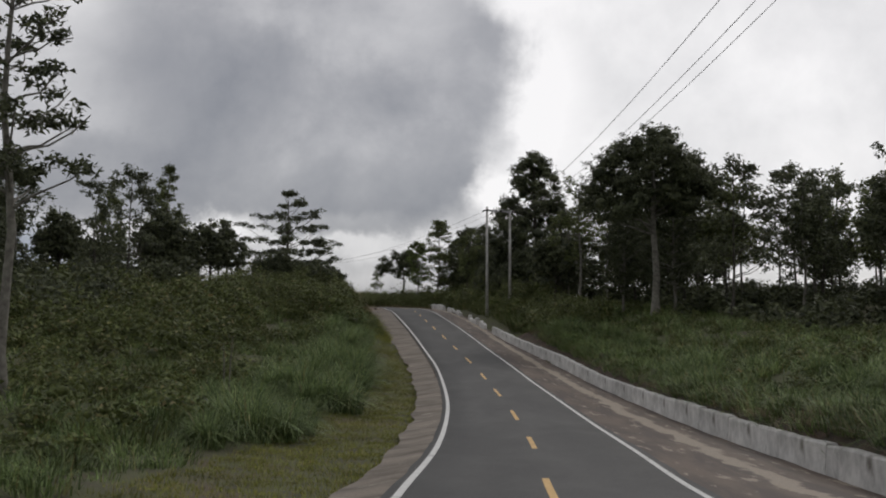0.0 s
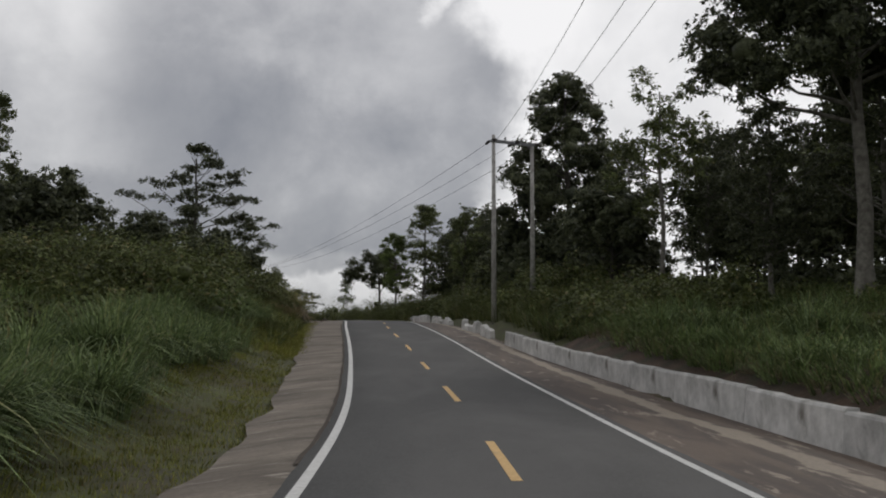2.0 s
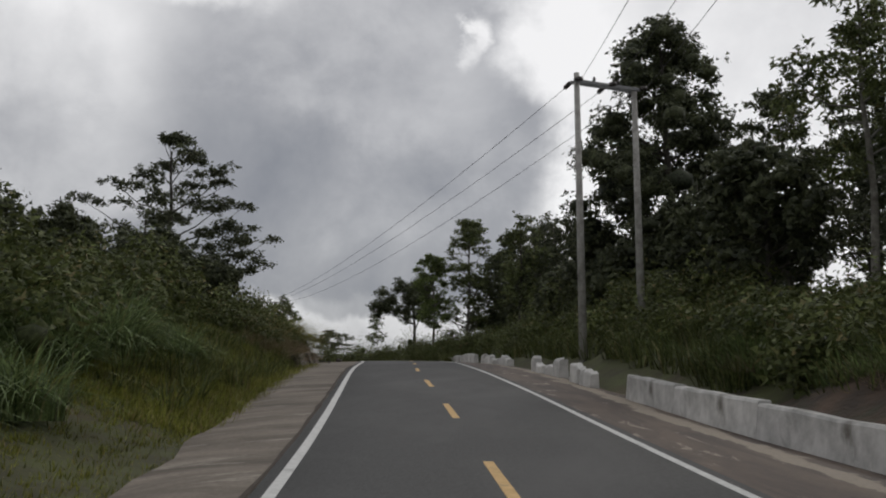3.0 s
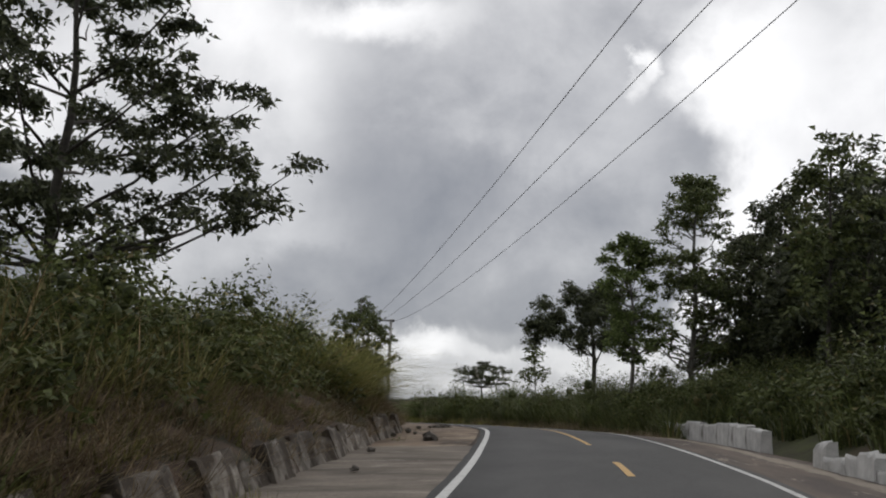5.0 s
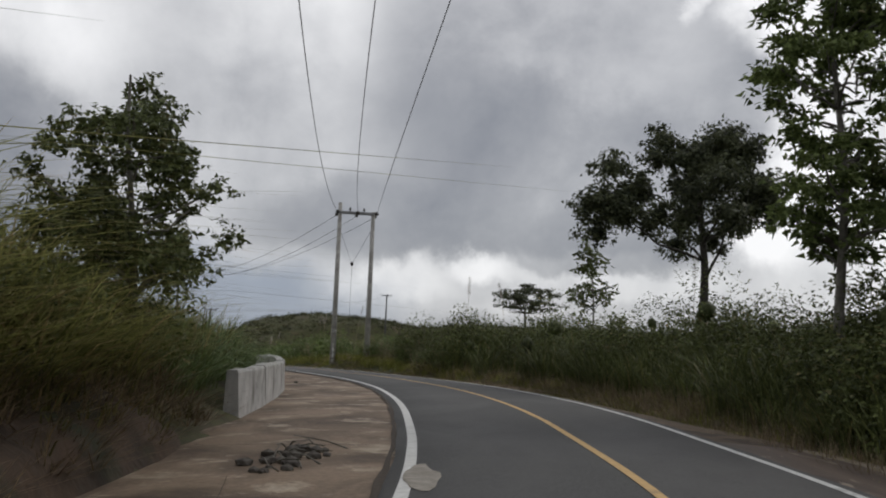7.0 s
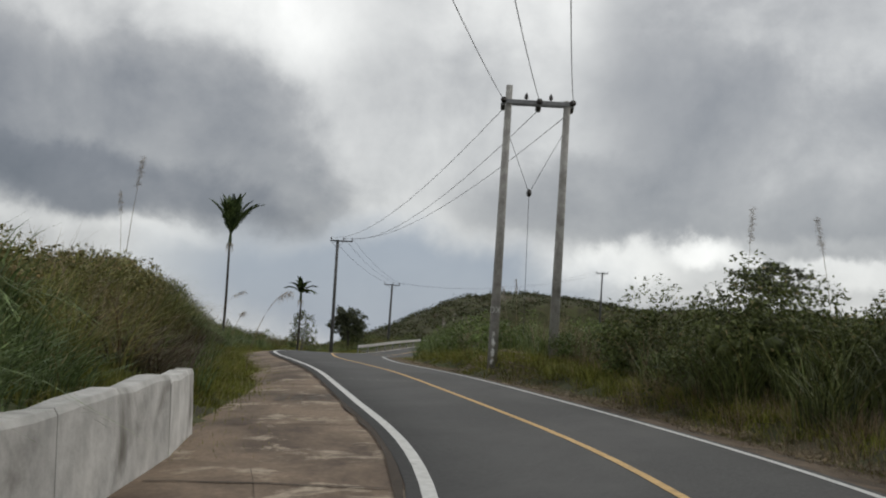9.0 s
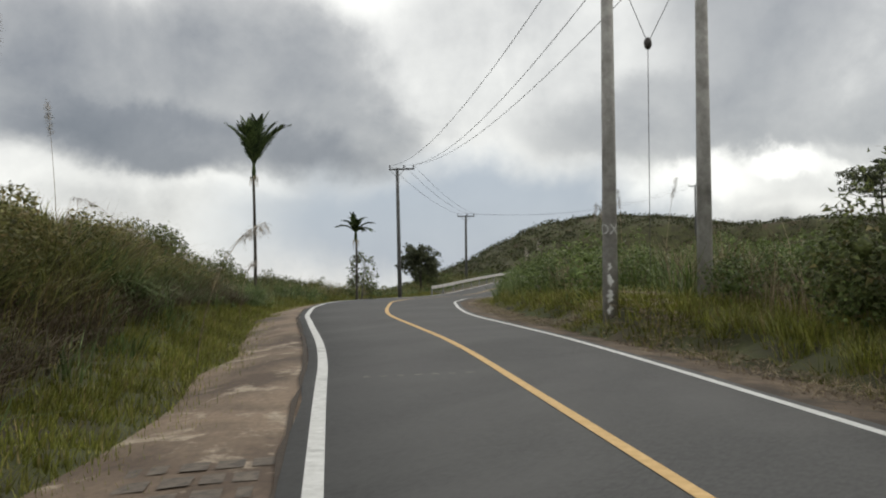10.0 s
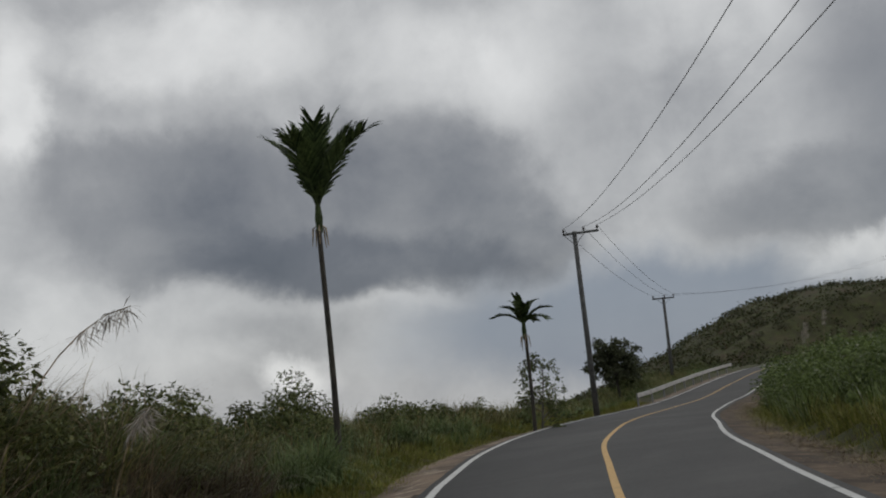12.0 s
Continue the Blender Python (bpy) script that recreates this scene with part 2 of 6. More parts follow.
def foliage(name, dark, light, dry=None, dry_amount=0.1, trans=0.25):
    """Leaves: every leaf its own tone; some light passes through."""
    m, nt, b = principled(name)
    ln = nt.links.new
    g = nt.nodes.new("ShaderNodeNewGeometry")
    stops = [(0.0, dark), (0.85 - dry_amount, light)]
    if dry:
        stops += [(1.0 - dry_amount, light), (1.0, dry)]
    r = ramp(nt, stops)
    ln(g.outputs["Random Per Island"], r.inputs[0])
    co = nt.nodes.new("ShaderNodeTexCoord")
    n = node(nt, "ShaderNodeTexNoise", inputs={"Scale": 0.45, "Detail": 5.0, "Roughness": 0.65})
    ln(co.outputs["Object"], n.inputs["Vector"])
    hv = nt.nodes.new("ShaderNodeHueSaturation")
    mr = nt.nodes.new("ShaderNodeMapRange")
    mr.inputs["From Min"].default_value, mr.inputs["From Max"].default_value = 0.3, 0.7
    mr.inputs["To Min"].default_value, mr.inputs["To Max"].default_value = 0.55, 1.45
    ln(n.outputs["Fac"], mr.inputs["Value"])
    n2 = node(nt, "ShaderNodeTexNoise", inputs={"Scale": 9.0, "Detail": 4.0, "Roughness": 0.7})
    ln(co.outputs["Object"], n2.inputs["Vector"])
    m2 = nt.nodes.new("ShaderNodeMapRange")
    m2.inputs["From Min"].default_value, m2.inputs["From Max"].default_value = 0.32, 0.68
    m2.inputs["To Min"].default_value, m2.inputs["To Max"].default_value = 0.35, 1.5
    ln(n2.outputs["Fac"], m2.inputs["Value"])
    mm = node(nt, "ShaderNodeMath", operation="MULTIPLY")
    ln(mr.outputs[0], mm.inputs[0])
    ln(m2.outputs[0], mm.inputs[1])
    ln(mm.outputs[0], hv.inputs["Value"])
    ln(r.outputs[0], hv.inputs["Color"])
    ln(hv.outputs[0], b.inputs["Base Color"])
    b.inputs["Roughness"].default_value = 0.6
    b.inputs["Specular IOR Level"].default_value = 0.25
    t = nt.nodes.new("ShaderNodeBsdfTranslucent")
    ln(hv.outputs[0], t.inputs[0])
    mx = nt.nodes.new("ShaderNodeMixShader")
    mx.inputs[0].default_value = trans
    ln(b.outputs[0], mx.inputs[1])
    ln(t.outputs[0], mx.inputs[2])
    ln(mx.outputs[0], nt.nodes["Material Output"].inputs[0])
    return m


M_ASPHALT = surface("asphalt", (0.040, 0.0393, 0.038), (0.070, 0.069, 0.067), 26, 0.8, 0.35, (0.090, 0.088, 0.085), 0.5, 120, cut3=(0.42, 0.75), dist=0.006, stretch=0.35)
M_WHITE = surface("road_paint_white", (0.50, 0.50, 0.48), (0.66, 0.66, 0.64), 9, 0.75, 0.15, (0.30, 0.30, 0.29), 1.5, cut3=(0.6, 0.72))
M_YELLOW = surface("road_paint_yellow", (0.52, 0.33, 0.13), (0.66, 0.45, 0.20), 9, 0.75, 0.15, (0.30, 0.22, 0.13), 1.5, cut3=(0.6, 0.75))
M_SHOULDER = shoulder_mat("muddy_shoulder", (0.045, 0.027, 0.018), (0.100, 0.068, 0.046), (0.250, 0.207, 0.158), 1.1, 0.20, (4.6, 0.30), flakes=(0.575, 0.615), rough=0.65)
M_SHOULDER_L = shoulder_mat("dusty_concrete", (0.085, 0.056, 0.036), (0.215, 0.155, 0.105), (0.360, 0.295, 0.220), 0.55, 0.40, cut=(0.40, 0.58), flakes=(0.54, 0.62))
M_CONCRETE = surface("old_concrete", (0.38, 0.375, 0.36), (0.60, 0.59, 0.57), 2.0, 0.9, 0.4, (0.13, 0.12, 0.10), 0.9, 12, cut3=(0.57, 0.76), rand=0.12)
M_SHOULDER_G = shoulder_mat("worn_concrete", (0.085, 0.068, 0.052), (0.195, 0.165, 0.132), (0.270, 0.240, 0.200), 0.35, 0.75, cut=(0.38, 0.60), flakes=(0.56, 0.64))
M_DIRT = surface("brown_dirt", (0.070, 0.047, 0.030), (0.165, 0.120, 0.080), 3.0, 0.95, 0.7, (0.045, 0.032, 0.021), 0.9, 9, cut3=(0.45, 0.6))
M_LINING = surface("cracked_lining", (0.12, 0.10, 0.082), (0.30, 0.28, 0.25), 2.6, 0.9, 0.6, (0.050, 0.038, 0.028), 1.6, 9, cut3=(0.42, 0.54), rand=0.25)
M_CEMENT = surface("pale_cement", (0.20, 0.18, 0.15), (0.34, 0.31, 0.27), 6, 0.9, 0.3)
M_POLE = surface("pole_concrete", (0.26, 0.25, 0.235), (0.40, 0.39, 0.365), 5.0, 0.9, 0.3, (0.12, 0.115, 0.10), 1.1, 20, cut3=(0.5, 0.75))
# darker tone than M_POLE, for the single poles
M_POLE_DARK = surface("dark_pole", (0.060, 0.062, 0.062), (0.115, 0.115, 0.112), 5.0, 0.85, 0.3, (0.17, 0.165, 0.16), 1.3, 20, cut3=(0.58, 0.75))
M_STEEL = surface("galvanised_steel", (0.16, 0.165, 0.17), (0.28, 0.28, 0.285), 10, 0.55, 0.1)
M_DARK = surface("dark_insulator", (0.02, 0.018, 0.016), (0.05, 0.04, 0.035), 10, 0.35, 0.05)
M_WIRE = surface("wire", (0.035, 0.033, 0.032), (0.06, 0.055, 0.055), 10, 0.6, 0.05)
M_GROUND = surface("grassy_soil", (0.046, 0.040, 0.022), (0.075, 0.085, 0.028), 1.1, 0.95, 0.6, (0.085, 0.060, 0.038), 0.35, 6, cut3=(0.55, 0.7), dist=0.05)
M_EARTH = surface("bare_earth", (0.030, 0.020, 0.013), (0.082, 0.052, 0.033), 1.5, 0.95, 0.8, (0.028, 0.032, 0.015), 0.7, 7, cut3=(0.5, 0.65), dist=0.05)
M_BARS = surface("dark_bars", (0.070, 0.058, 0.048), (0.165, 0.135, 0.105), 9, 0.9, 0.2)
M_ROCK = surface("rock", (0.055, 0.048, 0.042), (0.130, 0.118, 0.102), 6, 0.9, 0.5)
M_BARK = surface("bark", (0.075, 0.068, 0.056), (0.19, 0.18, 0.155), 4, 0.9, 0.6)
M_BARK_DARK = surface("dark_bark", (0.03, 0.027, 0.022), (0.07, 0.062, 0.05), 4, 0.9, 0.6)
M_LEAF_DARK = foliage("dark_leaves", (0.038, 0.046, 0.028), (0.100, 0.112, 0.058))
M_LEAF = foliage("leaves", (0.058, 0.072, 0.030), (0.140, 0.165, 0.062), (0.16, 0.14, 0.06), 0.08)
M_LEAF_LIGHT = foliage("light_leaves", (0.070, 0.095, 0.032), (0.175, 0.220, 0.075), trans=0.4)
M_SHRUB = foliage("shrub_leaves", (0.046, 0.058, 0.021), (0.132, 0.155, 0.052), (0.22, 0.18, 0.085), 0.10)
M_GRASS = foliage("tall_grass", (0.076, 0.112, 0.042), (0.205, 0.275, 0.105), (0.30, 0.26, 0.12), 0.12)
M_VERGE = foliage("verge_grass", (0.110, 0.125, 0.026), (0.260, 0.270, 0.058), (0.32, 0.25, 0.12), 0.24)
M_STRAW = foliage("dry_grass", (0.150, 0.112, 0.068), (0.340, 0.275, 0.180), (0.100, 0.060, 0.035), 0.2)
M_REED = foliage("reed_leaves", (0.115, 0.130, 0.040), (0.310, 0.310, 0.110), (0.36, 0.27, 0.14), 0.25, 0.38)
M_THATCH = foliage("dead_grass", (0.060, 0.046, 0.030), (0.190, 0.150, 0.100), (0.05, 0.06, 0.02), 0.2)
M_CLUMP = foliage("clump_grass", (0.070, 0.105, 0.042), (0.215, 0.285, 0.115), (0.28, 0.25, 0.12), 0.12, 0.35)
M_PALM = foliage("palm_fronds", (0.022, 0.038, 0.014), (0.075, 0.105, 0.036))
M_PLUME = foliage("grass_plumes", (0.30, 0.26, 0.22), (0.50, 0.46, 0.41))
M_BRUSH = foliage("dry_brush_leaves", (0.080, 0.084, 0.030), (0.220, 0.212, 0.080), (0.32, 0.23, 0.12), 0.25)
M_LEAF_WEED = foliage("weed_leaves", (0.062, 0.092, 0.028), (0.175, 0.230, 0.072), (0.40, 0.40, 0.32), 0.06)
M_HILL = foliage("hill_scrub", (0.026, 0.034, 0.015), (0.080, 0.092, 0.038), (0.105, 0.080, 0.048), 0.30)

# ---------------------------------------------------------------- helpers
def mesh_from(name, verts, faces, mat, smooth=False):
    me = bpy.data.meshes.new(name)
    if isinstance(verts, np.ndarray):
        verts = verts.astype(float)
        k = faces.shape[1]
        me.vertices.add(len(verts))
        me.vertices.foreach_set("co", verts.ravel())
        me.loops.add(faces.size)
        me.loops.foreach_set("vertex_index", faces.ravel().astype(np.int32))
        me.polygons.add(len(faces))
        me.polygons.foreach_set("loop_start", np.arange(0, faces.size, k, dtype=np.int32))
        me.update(calc_edges=True)
        me.validate()
    else:
        me.from_pydata(verts, [], faces)
    me.materials.append(mat)
    if smooth:
        me.polygons.foreach_set("use_smooth", np.ones(len(me.polygons), dtype=bool))
    me.update()
    return me


def child(name, me, parent, label=""):
    ob = new(name, me)
    ob.parent = parent
    return tagged(ob, label) if label else ob


def part(name, bm, mat, parent, label="", smooth=False):
    me = bpy.data.meshes.new(name)
    bm.to_mesh(me)
    bm.free()
    me.materials.append(mat)
    if smooth:
        me.polygons.foreach_set("use_smooth", np.ones(len(me.polygons), dtype=bool))
    return child(name, me, parent, label)


def thing(name, label, category, group="", kind="", at=(0, 0, 0)):
    ob = new(name)
    ob.location = at
    return tagged(ob, label, category, group, kind)


def box_bm(lo, hi, bevel=0.0, jitter=0.0, seed=0):
    bm = bmesh.new()
    bmesh.ops.create_cube(bm, size=1)
    for v in bm.verts:
        v.co = Vector([lo[i] + (v.co[i] + 0.5) * (hi[i] - lo[i]) for i in range(3)])
    if bevel:
        bmesh.ops.bevel(bm, geom=bm.edges[:], offset=bevel, segments=2, affect="EDGES")
    if jitter:
        rng = random.Random(seed)
        for v in bm.verts:
            v.co += Vector([rng.uniform(-jitter, jitter) for _ in range(3)])
    return bm


def tube(points, radii, sides=7):
    """Verts and faces of a tapered tube along points."""
    pts = np.array(points, float)
    n = len(pts)
    tan = np.gradient(pts, axis=0)
    tan /= np.linalg.norm(tan, axis=1)[:, None] + 1e-9
    ref = np.where(np.abs(tan[:, 2:3]) < 0.9, np.array([[0, 0, 1.0]]), np.array([[1.0, 0, 0]]))
    u = np.cross(tan, ref)
    u /= np.linalg.norm(u, axis=1)[:, None] + 1e-9
    w = np.cross(tan, u)
    a = np.linspace(0, 2 * np.pi, sides, endpoint=False)
    v = pts[:, None] + np.array(radii, float)[:, None, None] * (np.cos(a)[None, :, None] * u[:, None] + np.sin(a)[None, :, None] * w[:, None])
    i, j = np.meshgrid(np.arange(n - 1), np.arange(sides), indexing="ij")
    j2 = (j + 1) % sides
    f = np.stack([i * sides + j, i * sides + j2, (i + 1) * sides + j2, (i + 1) * sides + j], -1).reshape(-1, 4)
    return v.reshape(-1, 3), f


def join(parts):
    vs, fs, k = [], [], 0
    if len({f.shape[1] for _, f in parts}) > 1:
        parts = [(v, f if f.shape[1] == 3 else np.concatenate([f[:, :3], f[:, [0, 2, 3]]])) for v, f in parts]
    for v, f in parts:
        vs.append(v)
        fs.append(f + k)
        k += len(v)
    return np.concatenate(vs), np.concatenate(fs)


def ico(level):
    bm = bmesh.new()
    bmesh.ops.create_icosphere(bm, subdivisions=level, radius=1.0)
    v = np.array([tuple(q.co) for q in bm.verts])
    f = np.array([[q.index for q in p.verts] for p in bm.faces])
    bm.free()
    return v, f


ICO, ICO_LOW = ico(2), ico(1)


def lumps(rng, centres, radii, shape=ICO, rough=0.16):
    """Uneven closed lumps of inner foliage: one at each centre, radii an (n, 3) array."""
    v, f = shape
    n = len(centres)
    w = v[None] * (1 + rng.uniform(-rough, rough, (n, len(v), 1))) * np.asarray(radii)[:, None]
    return (np.asarray(centres)[:, None] + w).reshape(-1, 3), (f[None] + (np.arange(n) * len(v))[:, None, None]).reshape(-1, 3)


def leaves(rng, pos, length, width, droop=0.3, up=0.2, out=None, tri=False, face=None):
    """Diamond (or three-cornered) leaves at pos, in random directions, hanging a little."""
    n = len(pos)
    d = rng.normal(size=(n, 3))
    if out is not None:
        d += out
    if face is not None:
        d = rng.normal(size=(n, 3))
        d -= face * (d * face).sum(1)[:, None] - 0.45 * face
    d[:, 2] = d[:, 2] * 0.6 + up - droop
    d /= np.linalg.norm(d, axis=1)[:, None] + 1e-9
    s = np.cross(d, rng.normal(size=(n, 3)) if face is None else face + 0.35 * rng.normal(size=(n, 3)))
    s /= np.linalg.norm(s, axis=1)[:, None] + 1e-9
    L = length * rng.uniform(0.6, 1.3, n)[:, None]
    W = width * rng.uniform(0.7, 1.3, n)[:, None]
    mid = pos + d * L * 0.5
    tip = pos + d * L
    tip[:, 2] -= (L * 0.15)[:, 0]
    if tri:
        v = np.stack([pos - s * W, tip, pos + s * W * 1.2 + d * L * 0.25], 1).reshape(-1, 3)
        return v, np.arange(3 * n).reshape(-1, 3)
    v = np.stack([pos, mid + s * W, tip, mid - s * W], 1).reshape(-1, 3)
    return v, np.arange(4 * n).reshape(-1, 4)


def blades(rng, pos, height, width, lean=0.6, segs=3, dirs=None, droop=0.42):
    """Arching grass blades rooted at pos: strips of segs pieces that end in a point."""
    n = len(pos)
    a = rng.uniform(0, 2 * np.pi, n) if dirs is None else dirs
    d = np.stack([np.cos(a), np.sin(a), 0 * a], -1)
    s = np.stack([-np.sin(a), np.cos(a), 0 * a], -1)
    h = (height * rng.uniform(0.55, 1.2, n))[:, None]
    le = (lean * rng.uniform(0.3, 1.5, n))[:, None] * h
    w = (width * rng.uniform(0.7, 1.3, n))[:, None]
    rows = []
    for k in range(segs + 1):
        f = k / segs
        p = pos + d * le * f ** 2 + np.array([0, 0, 1.0]) * h * (f - droop * np.minimum(le / h, 1.3) * f ** 2.4)
        ww = w * (1 - f) ** 0.6 + 0.001
        rows += [p - s * ww, p + s * ww]
    if segs == 1:
        v = np.stack([rows[0], rows[1], rows[2]], 1)
        return v.reshape(-1, 3), np.arange(3 * n).reshape(-1, 3)
    v = np.stack(rows, 1)
    k = v.shape[1]
    base = (np.arange(n) * k)[:, None, None]
    q = np.array([[2 * i, 2 * i + 1, 2 * i + 3, 2 * i + 2] for i in range(segs)])[None]
    return v.reshape(-1, 3), (base + q).reshape(-1, 4)


# ---------------------------------------------------------------- road line and terrain
CLIMB = [
    (0.3, -40, 1.7), (0.7, -20, 0.5), (1.14, 0, -0.57), (1.4, 9, -1.05), (1.66, 17.4, -1.4), (2.1, 25.5, -1.59), (2.33, 35.1, -1.66), (2.37, 45.5, -1.53),
    (2.06, 57.9, -1.12), (1.58, 68.1, -0.55), (0.55, 80.2, 0.40), (-0.25, 88.6, 1.16), (-1.1, 96.8, 1.94), (-2.5, 110, 3.1), (-3.97, 125.1, 4.2),
    (-4.6, 130.5, 4.55), (-5.55, 137.4, 4.97), (-6.85, 145.5, 5.40)]
BEND = [
    (-8.1, 152.1, 5.67), (-9.6, 157.8, 5.86), (-12.0, 166, 6.14), (-14.95, 173.9, 6.36), (-18.25, 180.0, 6.55),
    (-22.0, 185.23, 6.7), (-25.16, 189.5, 6.81), (-29.06, 194.8, 6.92), (-33.42, 200.34, 6.97), (-37.2, 205.3, 6.98), (-41.1, 211.3, 6.97), (-44.0, 216.0, 6.95),
    (-46.8, 220.5, 6.92), (-49.8, 226.1, 6.88), (-54.4, 235.6, 6.78), (-60.3, 251, 6.62), (-62.6, 259, 6.72), (-66.8, 272.8, 7.25), (-71.6, 289, 7.8),
    (-73.4, 299, 8.15), (-71.5, 309, 8.4), (-65, 317, 8.7), (-54, 321.5, 9.0), (-40, 324, 9.3), (-20, 325, 9.6)]
ROAD = np.array(CLIMB + BEND)
HALF = 2.38   # from the road's middle to the middle of an edge line


def half(y, sgn):
    """The same, with the widening in the bend."""
    if sgn < 0:
        return np.interp(y, [122, 136, 146, 158, 171, 185, 192, 203, 208, 214, 227, 244, 255, 268], [2.38, 2.29, 2.15, 2.14, 2.38, 2.38, 2.28, 2.28, 2.5, 2.9, 3.2, 3.2, 2.8, 2.4])
    return np.interp(y, [112, 128, 150, 163, 174, 186, 194, 203, 213, 220, 228, 243, 255, 268], [2.38, 2.56, 2.58, 2.55, 2.40, 2.38, 2.28, 2.36, 2.62, 2.9, 3.1, 2.9, 2.6, 2.4])


def middle(y):
    """Where the yellow line runs: a little to the right of the road's middle before the bend."""
    return float(np.interp(y, [106, 122, 130, 150, 162, 172, 178], [0.0, 0.28, 0.38, 0.34, 0.34, 0.12, 0.0]))


def spline(table, step):
    """Catmull-Rom through the rows of table, sampled about every step metres along y."""
    out = []
    for i in range(len(table) - 1):
        p0, p1, p2, p3 = table[max(i - 1, 0)], table[i], table[i + 1], table[min(i + 2, len(table) - 1)]
        n = max(2, int(np.linalg.norm(p2 - p1) / step))
        for u in np.arange(n) / n:
            out.append(0.5 * (2 * p1 + (p2 - p0) * u + (2 * p0 - 5 * p1 + 4 * p2 - p3) * u * u + (3 * p1 - p0 - 3 * p2 + p3) * u ** 3))
    out.append(table[-1])
    return np.array(out)


CL = spline(ROAD, 1.0)
for _ in range(6):
    CL[1:-1] = 0.25 * CL[:-2] + 0.5 * CL[1:-1] + 0.25 * CL[2:]
CY = np.maximum.accumulate(CL[:, 1])
TAN = np.gradient(CL, axis=0)
TAN /= np.linalg.norm(TAN[:, :2], axis=1)[:, None]
SIDE = np.stack([TAN[:, 1], -TAN[:, 0], 0 * TAN[:, 0]], -1)   # to the right
SIDE /= np.linalg.norm(SIDE, axis=1)[:, None]


def at_road(y, off, dz=0.0):
    """The place off metres to the right of the road's middle where the middle is at y."""
    i = np.interp(y, CY, np.arange(len(CL)))
    p = np.array([np.interp(i, np.arange(len(CL)), CL[:, k]) for k in range(3)])
    s = np.array([np.interp(i, np.arange(len(CL)), SIDE[:, k]) for k in range(3)])
    q = p + s * off
    q[2] = p[2] + dz
    return q


def locate(x, y):
    """For arrays of places: the road's y beside them, their distance to the right of its middle, and its height."""
    x, y = np.asarray(x, float).ravel(), np.asarray(y, float).ravel()
    ry, d, rz = np.empty_like(x), np.empty_like(x), np.empty_like(x)
    for a in range(0, len(x), 4000):
        s = slice(a, a + 4000)
        dx, dy = x[s, None] - CL[None, :, 0], y[s, None] - CL[None, :, 1]
        j = np.argmin(dx * dx + dy * dy, axis=1)
        k = np.arange(len(j))
        along = dx[k, j] * TAN[j, 0] + dy[k, j] * TAN[j, 1]
        along = np.clip(along, -1.2, 1.2)
        ry[s] = CL[j, 1] + along * TAN[j, 1]
        rz[s] = CL[j, 2] + along * TAN[j, 2]
        side = dx[k, j] * SIDE[j, 0] + dy[k, j] * SIDE[j, 1]
        d[s] = np.sign(side) * np.sqrt(dx[k, j] ** 2 + dy[k, j] ** 2)
    return ry, d, rz


# along y: shoulder width, width and drop of the verge, then the bank's height 2.5 m, 10 m, 30 m and 70 m further out
LEFT_CLIMB = [
    (-40, 0.6, 1.5, -0.1, 0.0, 0.5, 1.5, 3), (20, 0.5, 2.5, -0.25, -0.1, 0.5, 2.0, 4), (50, 0.65, 2.2, -0.25, 0.2, 1.1, 3.0, 5),
    (70, 1.05, 1.6, -0.2, 0.5, 1.6, 3.5, 5), (92, 1.4, 0.8, 0.0, 1.0, 2.3, 4, 5), (112, 1.8, 0.6, 0.1, 1.4, 2.6, 3.5, 4), (124, 2.5, 0.3, 0.2, 1.5, 2.4, 2.6, 2),
    (148, 2.6, 0.4, 0.2, 1.5, 2.2, 1.8, -2)]
LEFT_RIDGE = [
    (160, 2.7, 0.4, 0.2, 1.2, 1.8, 0.8, -6), (170, 2.7, 0.3, 0.3, 0.9, 1.5, -0.5, -10), (181, 2.4, 0.3, 0.3, 0.8, 1.1, -1, -14),
    (188, 1.1, 1.3, 0.05, 1.3, 1.6, -3, -18), (199, 0.75, 1.2, 0.05, 1.55, 1.8, -5, -20), (209, 0.8, 1.2, 0.05, 1.35, 1.5, -6, -22), (216, 0.8, 1.2, 0.05, 0.6, 0.4, -6, -22), (237, 0.8, 0.9, 0.1, 0.6, 0.3, -6, -24),
    (260, 0.8, 0.8, -0.1, -0.5, -2, -9, -28), (300, 0.8, 0.8, 0, 0.0, -1, -4, -10), (342, 0.8, 1, 0, 0, 0, 0, 0)]
LEFT = np.array(LEFT_CLIMB + LEFT_RIDGE)
RIGHT_CLIMB = [
    (-40, 3.5, 0.2, 0.2, 1.0, 2.4, 3.0, 4), (20, 3.6, 0.2, 0.1, 1.0, 2.4, 3.0, 4), (60, 3.4, 0.2, 0.1, 1.0, 2.3, 2.8, 4), (82, 3.0, 0.2, 0.1, 1.0, 2.2, 2.6, 4),
    (97, 2.5, 0.3, 0.1, 1.0, 1.9, 2.4, 3.5), (112, 2.2, 0.5, 0.1, 1.2, 1.8, 2.2, 3), (137, 2.5, 0.4, 0.1, 1.0, 1.6, 2, 2)]
